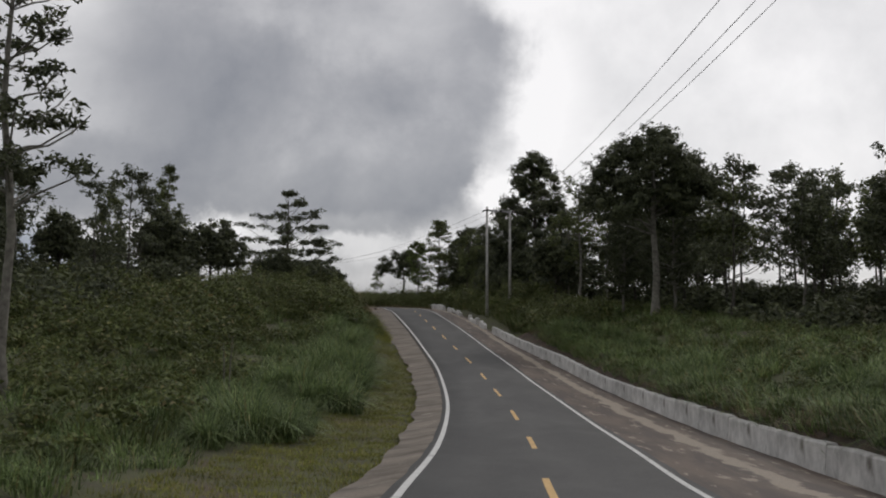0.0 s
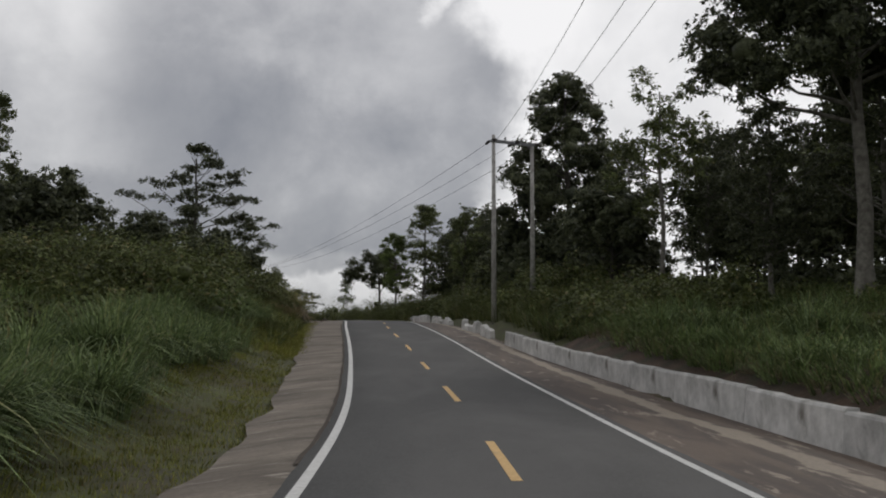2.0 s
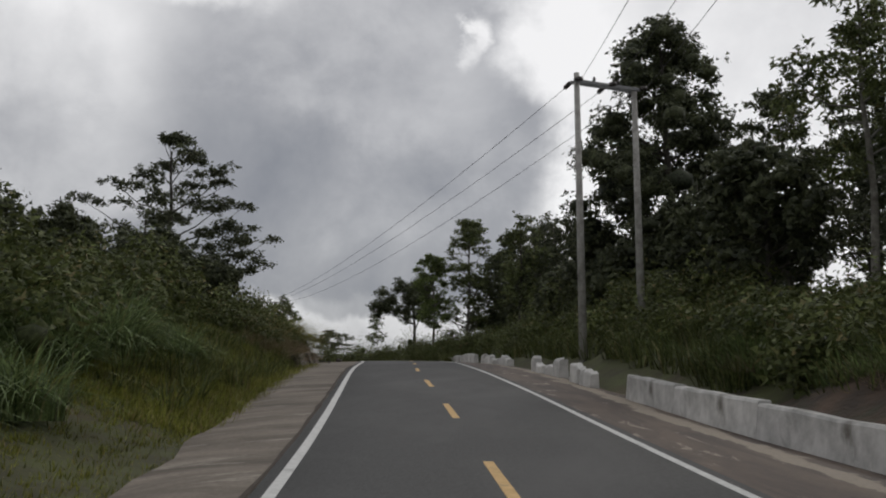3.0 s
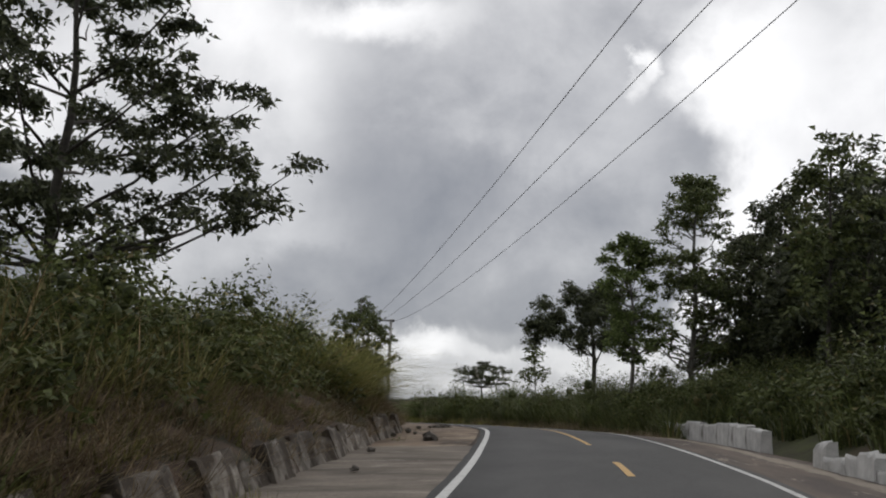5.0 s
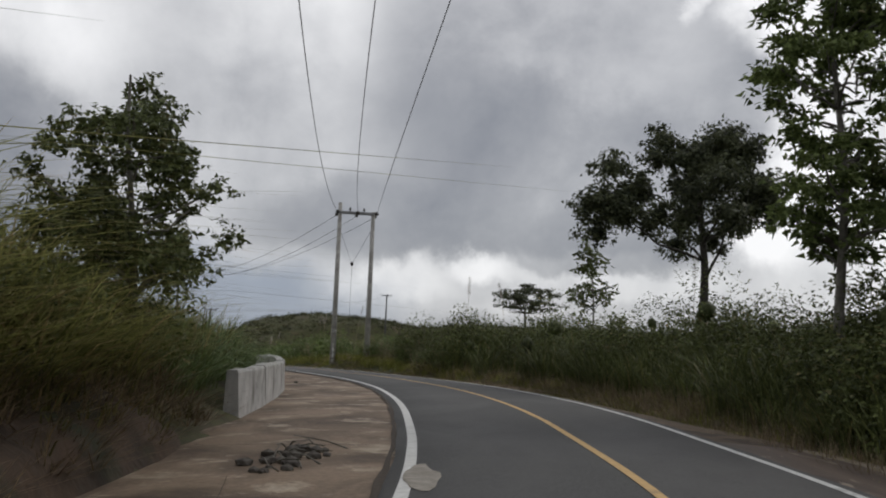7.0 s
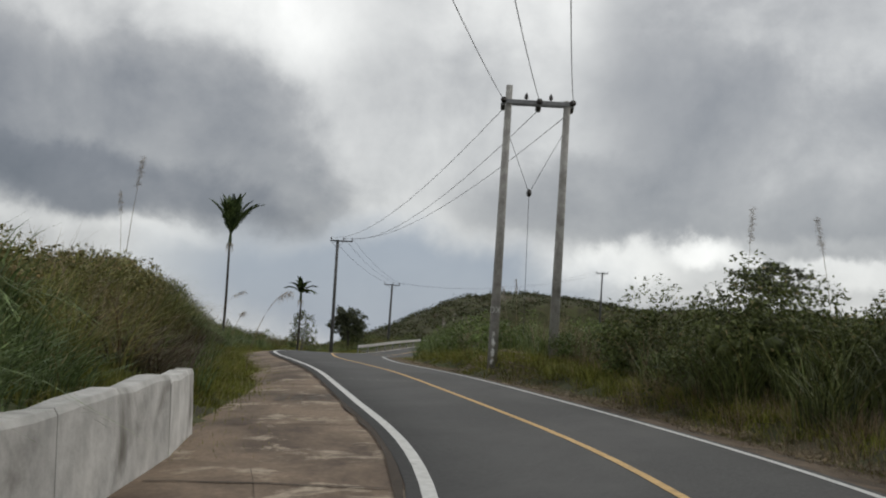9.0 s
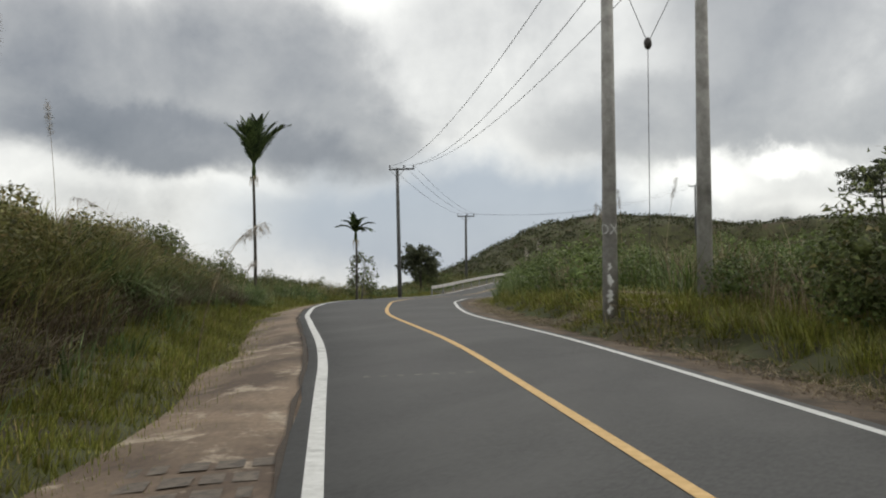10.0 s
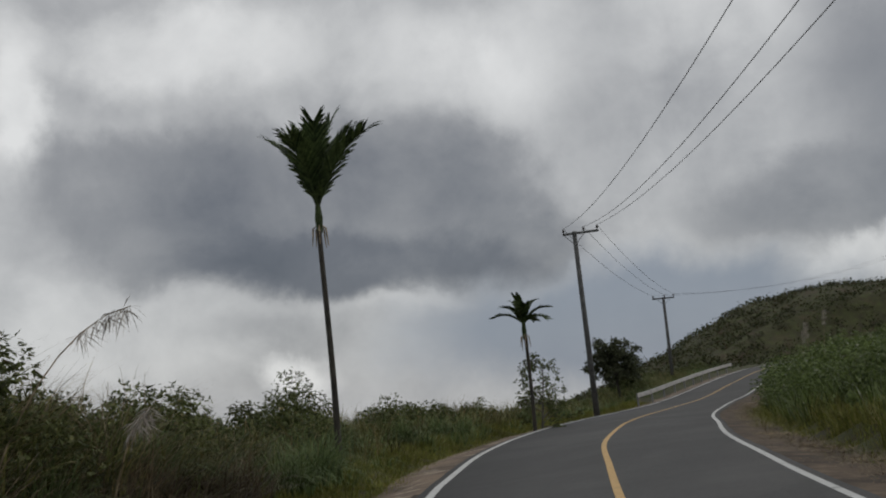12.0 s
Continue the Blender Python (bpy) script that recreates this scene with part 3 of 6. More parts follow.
RIGHT_RIDGE = [
    (154, 2.5, 0.5, 0.1, 0.9, 1.4, 1.8, 2),
    (167, 0.8, 0.8, 0.0, 0.5, 0.8, 1.0, 1.2), (182, 1.2, 0.5, 0.1, 0.5, 0.7, 0.8, 0.8), (199, 1.15, 0.3, 0.38, 0.6, 0.7, 0.8, 0.8), (215, 1.15, 0.4, 0.3, 0.7, 0.8, 0.8, 0.8),
    (237, 1.1, 0.8, 0.1, 0.8, 1.3, 1.3, 1.0), (262, 0.8, 0.8, 0.1, 0.9, 1.4, 1.6, 1.5), (300, 0.8, 0.8, 0.2, 0.6, 1.0, 1.5, 1.5), (342, 0.8, 0.8, 0.2, 0.5, 1.0, 1, 1)]
RIGHT = np.array(RIGHT_CLIMB + RIGHT_RIDGE)


def drop(y, right):
    """How far the shoulder's outer edge lies below the road."""
    return np.interp(y, [-40, 90, 106], [0.30, 0.30, 0.10]) if right else 0.10 + 0.0 * np.asarray(y)


def profile(ry, d):
    """Height of the land over the road, d metres to the right of its middle."""
    out = np.zeros_like(d)
    for tab, mask in ((LEFT, d < 0), (RIGHT, d >= 0)):
        if not mask.any():
            continue
        yy, dd = ry[mask], np.abs(d[mask])
        sh, vw, vz, h1, h2, h3, h4 = [np.interp(yy, tab[:, 0], tab[:, k]) for k in range(1, 8)]
        e0 = half(yy, -1 if tab is LEFT else 1) + 0.25
        sh = sh + 0.6
        xs = [0 * sh, e0, e0 + sh, e0 + sh + vw, e0 + sh + vw + 2.5, e0 + sh + vw + 10, e0 + sh + vw + 30, e0 + sh + vw + 70, e0 + sh + vw + 400]
        zs = [-0.35 + 0 * sh, -0.35 + 0 * sh, -0.22 - drop(yy, tab is RIGHT), vz, h1, h2, h3, h4, h4 * 1.0 - 25]
        z = zs[-1].copy()
        for k in range(len(xs) - 1):
            m = (dd >= xs[k]) & (dd < xs[k + 1])
            u = (dd[m] - xs[k][m]) / (xs[k + 1][m] - xs[k][m])
            z[m] = zs[k][m] + (zs[k + 1][m] - zs[k][m]) * u
        out[mask] = z
    return out


def bumps(x, y):
    return 0.5 * np.sin(x * 0.31 + 1.3 * np.sin(y * 0.17)) * np.cos(y * 0.23 + np.sin(x * 0.19)) + 0.22 * np.sin(x * 0.9 + y * 0.6) * np.cos(y * 1.1 - x * 0.4)


def height(x, y):
    x, y = np.asarray(x, float), np.asarray(y, float)
    ry, d, rz = locate(x, y)
    p = profile(ry, d)
    far = np.clip((np.abs(d) - 5.5) / 6, 0, 1)
    z = rz + p + far * 0.5 * bumps(x.ravel(), y.ravel())
    # low mound on which the double pole stands
    m = np.exp(-((x.ravel() + 27.3) ** 2 + (y.ravel() - 200.4) ** 2) / 9.0) * np.clip((np.abs(d) - 3.3) / 0.8, 0, 1)
    z = z + np.maximum(7.5 - z, 0) * np.minimum(m * 1.3, 1)
    # the scrub hill that the road turns away from
    u = np.clip((y.ravel() - 304 - 0.10 * (x.ravel() + 70)) / 36, 0, 1) * np.clip((np.abs(d) - 5) / 10, 0, 1)
    u = u * u * (3 - 2 * u)
    crest = np.interp(x.ravel(), [-130, -112, -103, -97, -91, -82, -70, -62, -51, -30, 10, 60], [-8, 5, 10, 13.6, 16.6, 17.6, 16.8, 15.4, 16.2, 16, 15, 12])
    z = z + (crest - z) * u
    dist = np.hypot(x.ravel() + 10, y.ravel() - 150)
    z = np.where(dist > 240, z * np.clip(1 - (dist - 240) / 300, 0, 1) - 190 * np.clip((dist - 240) / 420, 0, 1), z)
    return z.reshape(x.shape)


def spread(lo, hi, step, far):
    mid = np.arange(lo, hi + step, step)
    tail, s = [], step
    v = 0.0
    while v < far:
        s *= 1.35
        v += s
        tail.append(v)
    return np.concatenate([lo - np.array(tail[::-1]), mid, hi + np.array(tail)])


def build_ground():
    xs, ys = spread(-110, 60, 1.05, 4500), spread(-25, 352, 1.05, 4500)
    X, Y = np.meshgrid(xs, ys, indexing="ij")
    Z = height(X, Y)
    nx, ny = X.shape
    i, j = np.meshgrid(np.arange(nx - 1), np.arange(ny - 1), indexing="ij")
    f = np.stack([i * ny + j, (i + 1) * ny + j, (i + 1) * ny + j + 1, i * ny + j + 1], -1).reshape(-1, 4)
    v = np.stack([X, Y, Z], -1).reshape(-1, 3)
    g = new("ground", mesh_from("ground", v, f, M_GROUND, True))
    tagged(g, "uneven soil with grass and weeds beside the road", "ground", kind="structure")


build_ground()


def build_lake():
    m, nt, b = principled("lake_water")
    b.inputs["Base Color"].default_value = (0.05, 0.075, 0.10, 1)
    b.inputs["Roughness"].default_value = 0.28
    co = nt.nodes.new("ShaderNodeTexCoord")
    n = node(nt, "ShaderNodeTexNoise", inputs={"Scale": 0.02, "Detail": 6.0})
    nt.links.new(co.outputs["Object"], n.inputs["Vector"])
    bp = node(nt, "ShaderNodeBump", inputs={"Strength": 0.2, "Distance": 4.0})
    nt.links.new(n.outputs["Fac"], bp.inputs["Height"])
    nt.links.new(bp.outputs[0], b.inputs["Normal"])
    v = np.array([(-5500, -5500, -150), (5500, -5500, -150), (5500, 5500, -150), (-5500, 5500, -150)], float)
    tagged(new("water", mesh_from("water", v, np.array([[0, 1, 2, 3]]), m)), "hazy grey-blue lake far below the ridge", "lake", kind="structure")


build_lake()


def ribbon(name, y0, y1, offs, dzs, mat, parent=None, step=1, wobble=None, lat=None):
    """A strip along the road: cross-section offs (to the right) and dzs, from y0 to y1."""
    k = np.where((CL[:, 1] >= y0) & (CL[:, 1] <= y1))[0]
    rows, across_m = [], []
    for i in k:
        o = np.array(offs(CL[i, 1]) if callable(offs) else offs, float)
        if wobble is not None:
            o = o + np.array(wobble) * noise.noise(Vector((CL[i, 1] * 0.8, o[0], 3.0)))
        p = CL[i][None] + SIDE[i][None] * o[:, None]
        p[:, 2] = CL[i, 2] + np.array(dzs(CL[i, 1]) if callable(dzs) else dzs)
        across_m.append(o)
        rows.append(p)
    v = np.array(rows)
    n, m = v.shape[:2]
    a, b = np.meshgrid(np.arange(n - 1), np.arange(m - 1), indexing="ij")
    f = np.stack([a * m + b, a * m + b + 1, (a + 1) * m + b + 1, (a + 1) * m + b], -1).reshape(-1, 4)
    me = mesh_from(name, v.reshape(-1, 3), f, mat, True)
    # metres across and along the road
    flat = np.stack([np.array(across_m).ravel(), np.repeat(CL[k, 1], m)], -1)
    uv = me.uv_layers.new(name="road")
    idx = np.empty(len(me.loops), dtype=np.int32)
    me.loops.foreach_get("vertex_index", idx)
    uv.data.foreach_set("uv", flat[idx].ravel())
    ob = new(name, me)
    if parent:
        ob.parent = parent
    return ob


EDGE = HALF + 0.22


def across(y):
    a, b = half(y, -1) + 0.22, half(y, 1) + 0.22
    return [-a - 0.02, -a, -1.2, 0, 1.2, b, b + 0.02]


road = tagged(ribbon("road", -40, 330, across, [-0.13, -0.005, 0.015, 0.03, 0.015, -0.005, -0.13], M_ASPHALT,
                     wobble=[0.05, 0.05, 0, 0, 0, -0.05, -0.05]), "worn grey asphalt two-lane country road", "road", kind="structure")


def crown(off):
    return float(np.interp(abs(off), [0, 1.2, EDGE], [0.03, 0.015, -0.005])) + 0.006


ribbon("edge_line", -40, 330, lambda y: [-half(y, -1) - 0.07, -half(y, -1) + 0.07], [crown(HALF)] * 2, M_WHITE, road)
ribbon("edge_line", -40, 330, lambda y: [half(y, 1) - 0.06, half(y, 1) + 0.06], [crown(HALF)] * 2, M_WHITE, road)
ribbon("centre_line", 136.5, 330, lambda y: [middle(y) - 0.06, middle(y) + 0.06], [crown(0.06)] * 2, M_YELLOW, road)
DASHES = [(-5.0, -1.6), (5.6, 9.2), (15.9, 19.2), (25.8, 29.5), (36.0, 40.4), (47.7, 52.0), (58.2, 62.3), (69.3, 73.2), (79.1, 82.2), (88.2, 91.5), (97.3, 100.7), (107, 110.3), (117.3, 120.6), (127.7, 131.0)]
for a, b in DASHES:
    pts = []
    ys = np.linspace(a, b, 5)
    v = np.array([at_road(y, middle(y) + o, crown(0.06)) for y in ys for o in (-0.065, 0.065)])
    f = np.array([[2 * i, 2 * i + 1, 2 * i + 3, 2 * i + 2] for i in range(4)])
    child("lane_dash", mesh_from("lane_dash", v, f, M_YELLOW), road, "")


def shoulder(name, tab, sgn, mat, label, y0=-40, y1=330):
    def offs(y):
        w = float(np.interp(y, tab[:, 0], tab[:, 1])) + 0.25 * noise.noise(Vector((y * 0.35, sgn * 5.0, 0)))
        e = half(y, sgn) + 0.22
        o = [e - 0.03, e + w * 0.35, e + w * 0.7, e + w, e + w + 0.5]
        return [sgn * a for a in o][::1 if sgn > 0 else -1]

    def dz(y):
        q = float(drop(y, sgn > 0))
        z = [-0.03, -0.03 - 0.25 * q + 0.03 * noise.noise(Vector((y * 0.9, 1.0, sgn))), -0.03 - 0.6 * q + 0.03 * noise.noise(Vector((y * 0.9, 9.0, sgn))), -0.03 - q, -0.10 - q]
        return z[::1 if sgn > 0 else -1]

    return tagged(ribbon(name, y0, y1, offs, dz, mat), label, "road shoulder", kind="structure")


Y_JOIN = float(CL[np.argmin(np.abs(CL[:, 1] - 136)), 1])
shoulder("shoulder_lower", LEFT, -1, M_SHOULDER_G, "worn grey-brown concrete shoulder beside the road", -40, Y_JOIN)
slabs = shoulder("shoulder_left", LEFT, -1, M_SHOULDER_L, "tan stained concrete and dirt shoulder beside the road", Y_JOIN, 330)
Y_DIRT = float(CL[np.argmin(np.abs(CL[:, 1] - 160)), 1])
shoulder("shoulder_right", RIGHT, 1, M_SHOULDER, "wet muddy concrete shoulder beside the road", -40, Y_DIRT)
shoulder("shoulder_dirt", RIGHT, 1, M_DIRT, "brown dirt shoulder littered with straw", Y_DIRT, 330)
M_JOINT = surface("joint_dirt", (0.035, 0.026, 0.019), (0.065, 0.048, 0.034), 12, 0.95, 0.4)


def slab_joint(y, o0, o1, skew, w):
    """A dirt-filled joint or crack across the concrete shoulder, just proud of it."""
    sh = float(np.interp(y, LEFT[:, 0], LEFT[:, 1]))
    n = 9
    v = []
    for k in range(n):
        o = o0 + (o1 - o0) * k / (n - 1)
        yy = y + skew * k / (n - 1) + 0.06 * noise.noise(Vector((o * 2.0, y, 0)))
        e = float(half(yy, -1)) + 0.22
        sw = sh + 0.25 * noise.noise(Vector((yy * 0.35, -5.0, 0)))
        q = 0.10
        z = float(np.interp(-o, [e - 0.03, e + sw * 0.35, e + sw * 0.7, e + sw],
                            [-0.03, -0.03 - 0.25 * q + 0.03 * noise.noise(Vector((yy * 0.9, 1.0, -1))), -0.03 - 0.6 * q + 0.03 * noise.noise(Vector((yy * 0.9, 9.0, -1))), -0.03 - q])) + 0.012
        ww = w * (0.7 + 0.5 * abs(noise.noise(Vector((o * 3.0, y * 2.0, 1)))))
        v += [at_road(yy - ww, o, z), at_road(yy + ww, o, z)]
    f = np.array([[2 * k, 2 * k + 1, 2 * k + 3, 2 * k + 2] for k in range(n - 1)])
    child("slab_joint", mesh_from("slab_joint", np.array(v), f, M_JOINT), slabs, "dark dirt-filled joint")


def edge_gap(y0, y1):
    """The broken, dirt-filled edge between asphalt and concrete."""
    def offs(y):
        e = float(half(y, -1)) + 0.20
        return [-e - 0.10 - 0.09 * noise.noise(Vector((y * 1.7, 3.0, 0))), -e - 0.02 + 0.05 * noise.noise(Vector((y * 2.3, 8.0, 0)))]

    tagged(ribbon("edge_gap", y0, y1, offs, [-0.012, -0.010], M_JOINT, slabs), "ragged dirt-filled gap at the asphalt edge")


edge_gap(60, 118)
edge_gap(136, 214)
for y, sk in ((141, 0.2), (146.5, -0.1), (152, 0.15), (157, 0.0), (162.4, 0.2), (167.5, -0.2), (172.6, 0.1), (177.8, 0.15), (182.5, -0.1)):
    slab_joint(y, -2.72, -float(np.interp(y, LEFT[:, 0], LEFT[:, 1])) - 2.45, sk, 0.022)
for y, sk in ((150, 3.6), (163, 3.9), (169, 3.5), (174.5, 4.2)):
    slab_joint(y, -3.5, -4.05, sk, 0.03)


# ---------------------------------------------------------------- trees
def gz(x, y):
    return float(height(np.array([float(x)]), np.array([float(y)]))[0])


def tree_meshes(seed, kind, h, r, base, leaf_mat, bark, leaf=0.34, count=5000, trunk=0.16, core=None):
    """Trunk, limbs and crown of a tree that stands at the origin. base: where the crown begins."""
    rng = np.random.RandomState(seed)
    lean = rng.uniform(-0.04, 0.04, 2) * h
    zt = np.linspace(-0.4, h * 0.93, 9)
    f = np.clip(zt / h, 0, 1)
    tp = np.stack([lean[0] * f ** 1.5 + 0.10 * np.sin(zt * 0.9 + seed), lean[1] * f ** 1.5 + 0.10 * np.cos(zt * 0.7 + seed), zt], -1)
    tr = trunk * (1.12 - f) ** 0.8
    tr[0] *= 1.5
    stem = tube(tp, tr, 9)
    on = lambda z: np.array([np.interp(z, zt, tp[:, 0]), np.interp(z, zt, tp[:, 1]), z])
    clumps, tips = [], []
    if kind == "dome":
        # an uneven shell of clumps round a hollow middle, open below
        mid, tall = 0.5 * (h + base), 0.5 * (h - base)
        while len(clumps) < 105:
            u = rng.normal(size=3)
            u /= np.linalg.norm(u)
            if u[2] < -0.75:
                continue
            lob = 0.86 + 0.16 * np.sin(2.3 * np.arctan2(u[1], u[0]) + seed) * np.cos(3.1 * u[2] + seed)
            rho = lob * rng.uniform(0.12, 1.0) ** 0.42
            cr = r * rng.uniform(0.15, 0.25)
            clumps.append((u[0] * r * rho, u[1] * r * rho, mid + u[2] * (tall - cr * 0.4) * rho, cr))
    elif kind == "spread":
        # wide flat-topped crown on forking limbs, in separate dark pads
        for _ in range(46):
            a, rr = rng.uniform(0, 2 * np.pi), np.sqrt(rng.uniform(0.01, 1))
            lob = 0.85 + 0.2 * np.sin(3 * a + seed)
            z = base + (h - base) * (0.30 + 0.70 * np.sqrt(max(0, 1 - (rr * 0.97) ** 2))) * rng.uniform(0.62, 1)
            clumps.append((r * rr * lob * np.cos(a), r * rr * lob * np.sin(a), z, r * rng.uniform(0.14, 0.23)))
    elif kind == "airy":
        # tall oval crown of many small pads with gaps, widest in its upper half
        for _ in range(100):
            a, q = rng.uniform(0, 2 * np.pi), rng.uniform(0.0, 1.0) ** 0.8
            z = base + (h - base) * q
            rad = r * np.interp(q, [0, 0.25, 0.6, 0.85, 1], [0.55, 0.85, 1.0, 0.62, 0.12]) * rng.uniform(0.1, 1.0) ** 0.6
            clumps.append((rad * np.cos(a), rad * np.sin(a), z, -r * rng.uniform(0.16, 0.27)))
    elif kind == "cone":
        for _ in range(140):
            a, q = rng.uniform(0, 2 * np.pi), rng.uniform(0.0, 1.0) ** 1.1
            z = base + (h - base) * q
            rad = r * (1.0 - q) ** 0.5 * rng.uniform(0.2, 1.0) ** 0.7
            clumps.append((rad * np.cos(a), rad * np.sin(a), z, r * rng.uniform(0.15, 0.25) * (1.15 - 0.5 * q)))
    elif kind == "tiers":
        # a few storeys of long level limbs, each with flat pads of leaves along its outer half
        for k in range(7):
            q = k / 6
            z = base + (h - base) * q
            lim = r * np.interp(q, [0, 0.25, 0.6, 0.85, 1.0], [0.8, 1.0, 0.74, 0.42, 0.10])
            for j in range(5 if k < 5 else 3):
                a = j * 2 * np.pi / 5 + k * 1.1 + rng.uniform(-0.35, 0.35)
                ln_ = lim * rng.uniform(0.65, 1.05)
                sag = rng.uniform(-0.02, 0.16)
                tips.append((ln_ * np.cos(a), ln_ * np.sin(a), z + sag * ln_))
                for rr in (0.42, 0.62, 0.80, 0.97):
                    w = a + rng.uniform(-0.22, 0.22)
                    clumps.append((ln_ * rr * np.cos(w), ln_ * rr * np.sin(w), z + sag * ln_ * rr + rng.uniform(-0.15, 0.2), -r * rng.uniform(0.09, 0.15) * (1.1 - 0.4 * q)))
    elif kind == "slim":
        for _ in range(26):
            a, q = rng.uniform(0, 2 * np.pi), rng.uniform(0, 1) ** 0.8
            z = base + (h - base) * q
            rad = r * (1.1 - 0.6 * q) * rng.uniform(0.2, 1.0)
            clumps.append((rad * np.cos(a), rad * np.sin(a), z, r * rng.uniform(0.20, 0.34)))
    limbs = []
    for cx, cy, cz in tips or [c[:3] for c in clumps[::4 if kind in ("dome", "cone") else 2]]:
        c = np.array([cx, cy, cz])
        z0 = max(base * 0.75, min(cz - 0.55 * np.hypot(cx, cy), h * 0.88))
        p0 = on(z0)
        mid = 0.5 * (p0 + c) + np.array([0, 0, -0.08 * np.hypot(cx, cy)]) + rng.normal(size=3) * 0.12
        pts = np.array([p0, 0.6 * mid + 0.4 * p0 + [0, 0, 0.05], mid, 0.5 * (mid + c) + rng.normal(size=3) * 0.1, c])
        rr = trunk * 0.42 * (1.1 - z0 / h) ** 0.7
        limbs.append(tube(pts, np.linspace(rr, 0.012, 5) + 0.006, 5))
    wts = np.array([abs(c[3]) ** 2 for c in clumps])
    num = np.maximum((count * wts / wts.sum()).astype(int), 12)
    P, O = [], []
    for (cx, cy, cz, cr), n in zip(clumps, num):
        # sprays of leaves inside each clump, denser on its skin
        k = max(4, n // 14)
        u = rng.normal(size=(k, 3))
        u /= np.linalg.norm(u, axis=1)[:, None]
        flat = 0.28 if kind == "tiers" else 0.35 if cr < 0 else 0.8
        u[:, 2] *= flat
        c = np.array([cx, cy, cz]) + abs(cr) * u * rng.uniform(0.35, 1.12, (k, 1))
        idx = rng.randint(0, k, n)
        P.append(c[idx] + rng.normal(size=(n, 3)) * leaf * np.array([0.55, 0.55, 0.35]))
        O.append(u[idx] * 0.8)
    P, O = np.concatenate(P), np.concatenate(O)
    P += np.stack([np.interp(P[:, 2], zt, tp[:, 0]), np.interp(P[:, 2], zt, tp[:, 1]), 0 * P[:, 2]], -1)
    lv = leaves(rng, P, leaf, leaf * 0.26, out=O, tri=True, face=O if kind in ("dome", "cone", "spread") else None)
    if kind in ("dome", "cone", "spread"):
        cs = np.array(clumps)
        cc = cs[:, :3] + np.stack([np.interp(cs[:, 2], zt, tp[:, 0]), np.interp(cs[:, 2], zt, tp[:, 1]), 0 * cs[:, 2]], -1)
        lv = join([lv, lumps(rng, cc, np.abs(cs[:, 3:4]) * (core or (0.22 if count > 6000 else 0.5)) * np.array([[1.0, 1.0, 0.8]]), ICO_LOW)])
    return (mesh_from("trunk", *stem, bark, True), mesh_from("crown", *lv, leaf_mat), [mesh_from("limb", *q, bark, True) for q in limbs])


def tree(label, meshes, x, y, turn=0.0, size=1.0, group="", z=None, name="tree"):
    gz = float(height(np.array([x]), np.array([y]))[0]) if z is None else z
    t = thing(name, label, "tree", group)
    t.matrix_world = Matrix.Translation((x, y, gz)) @ Matrix.Rotation(turn, 4, "Z") @ Matrix.Diagonal((size, size, size, 1))
    child("trunk", meshes[0], t)
    child("crown", meshes[1], t)
    for me in meshes[2]:
        child("limb", me, t)
    return t


T_BIG = tree_meshes(11, "dome", 15.7, 5.9, 6.2, M_LEAF_DARK, M_BARK, 0.25, 38000, 0.30, 0.45)
tree("tall broad dark-leaved tree with a pale trunk", T_BIG, 16.5, 85.0)
T_CONE = tree_meshes(12, "cone", 17.4, 7.0, 0.8, M_LEAF_DARK, M_BARK_DARK, 0.30, 46000, 0.28, 0.5)
tree("tall dense dark conical tree by the utility poles", T_CONE, 10.6, 127.4, 0.9)
T_TIER = tree_meshes(13, "tiers", 13.4, 7.6, 4.0, M_LEAF_DARK, M_BARK_DARK, 0.27, 18000, 0.20)
tree("tall tree with flat open tiers of leaves", T_TIER, -21.0, 138.0, z=gz(-21.0, 138.0) - 0.5)
T_SPIRE = tree_meshes(14, "cone", 15.0, 3.0, 2.5, M_LEAF, M_BARK, 0.26, 15000, 0.18)
tree("tall narrow tree with a pointed crown", T_SPIRE, -33.7, 127.0)
T_TALL = tree_meshes(15, "airy", 13.0, 3.7, 2.6, M_LEAF, M_BARK, 0.22, 16000, 0.17)
tree("tall airy tree with a pale straight trunk", T_TALL, -1.7, 168.2)
T_GREEN = tree_meshes(16, "airy", 10.0, 1.95, 3.2, M_LEAF_LIGHT, M_BARK, 0.22, 8000, 0.12)
tree("slender bright green tree beside a taller one", T_GREEN, -4.7, 166.0)
T_FORK = tree_meshes(17, "spread", 9.3, 4.0, 2.4, M_LEAF_DARK, M_BARK_DARK, 0.20, 22000, 0.19, 0.45)
tree("dark spreading tree with a forked trunk", T_FORK, -7.7, 182.0)
T_SMALL = tree_meshes(18, "slim", 6.2, 1.2, 2.6, M_LEAF, M_BARK, 0.30, 700, 0.06)
tree("small thin tree with sparse leaves", T_SMALL, -13.1, 194.7)
tree("small leafy tree on the roadside bank", tree_meshes(19, "dome", 5.6, 1.8, 0.2, M_LEAF, M_BARK, 0.13, 13000, 0.08), -16.9, 158.0)
T_UMB = tree_meshes(20, "tiers", 8.8, 8.2, 4.4, M_LEAF_DARK, M_BARK_DARK, 0.36, 9500, 0.22)
tree("distant flat-topped spreading tree", T_UMB, -42.5, 350.0)
tree("round leafy tree behind the guard rail", tree_meshes(21, "dome", 5.0, 2.2, 0.6, M_LEAF_DARK, M_BARK_DARK, 0.20, 8000, 0.10), -71.0, 263.5)
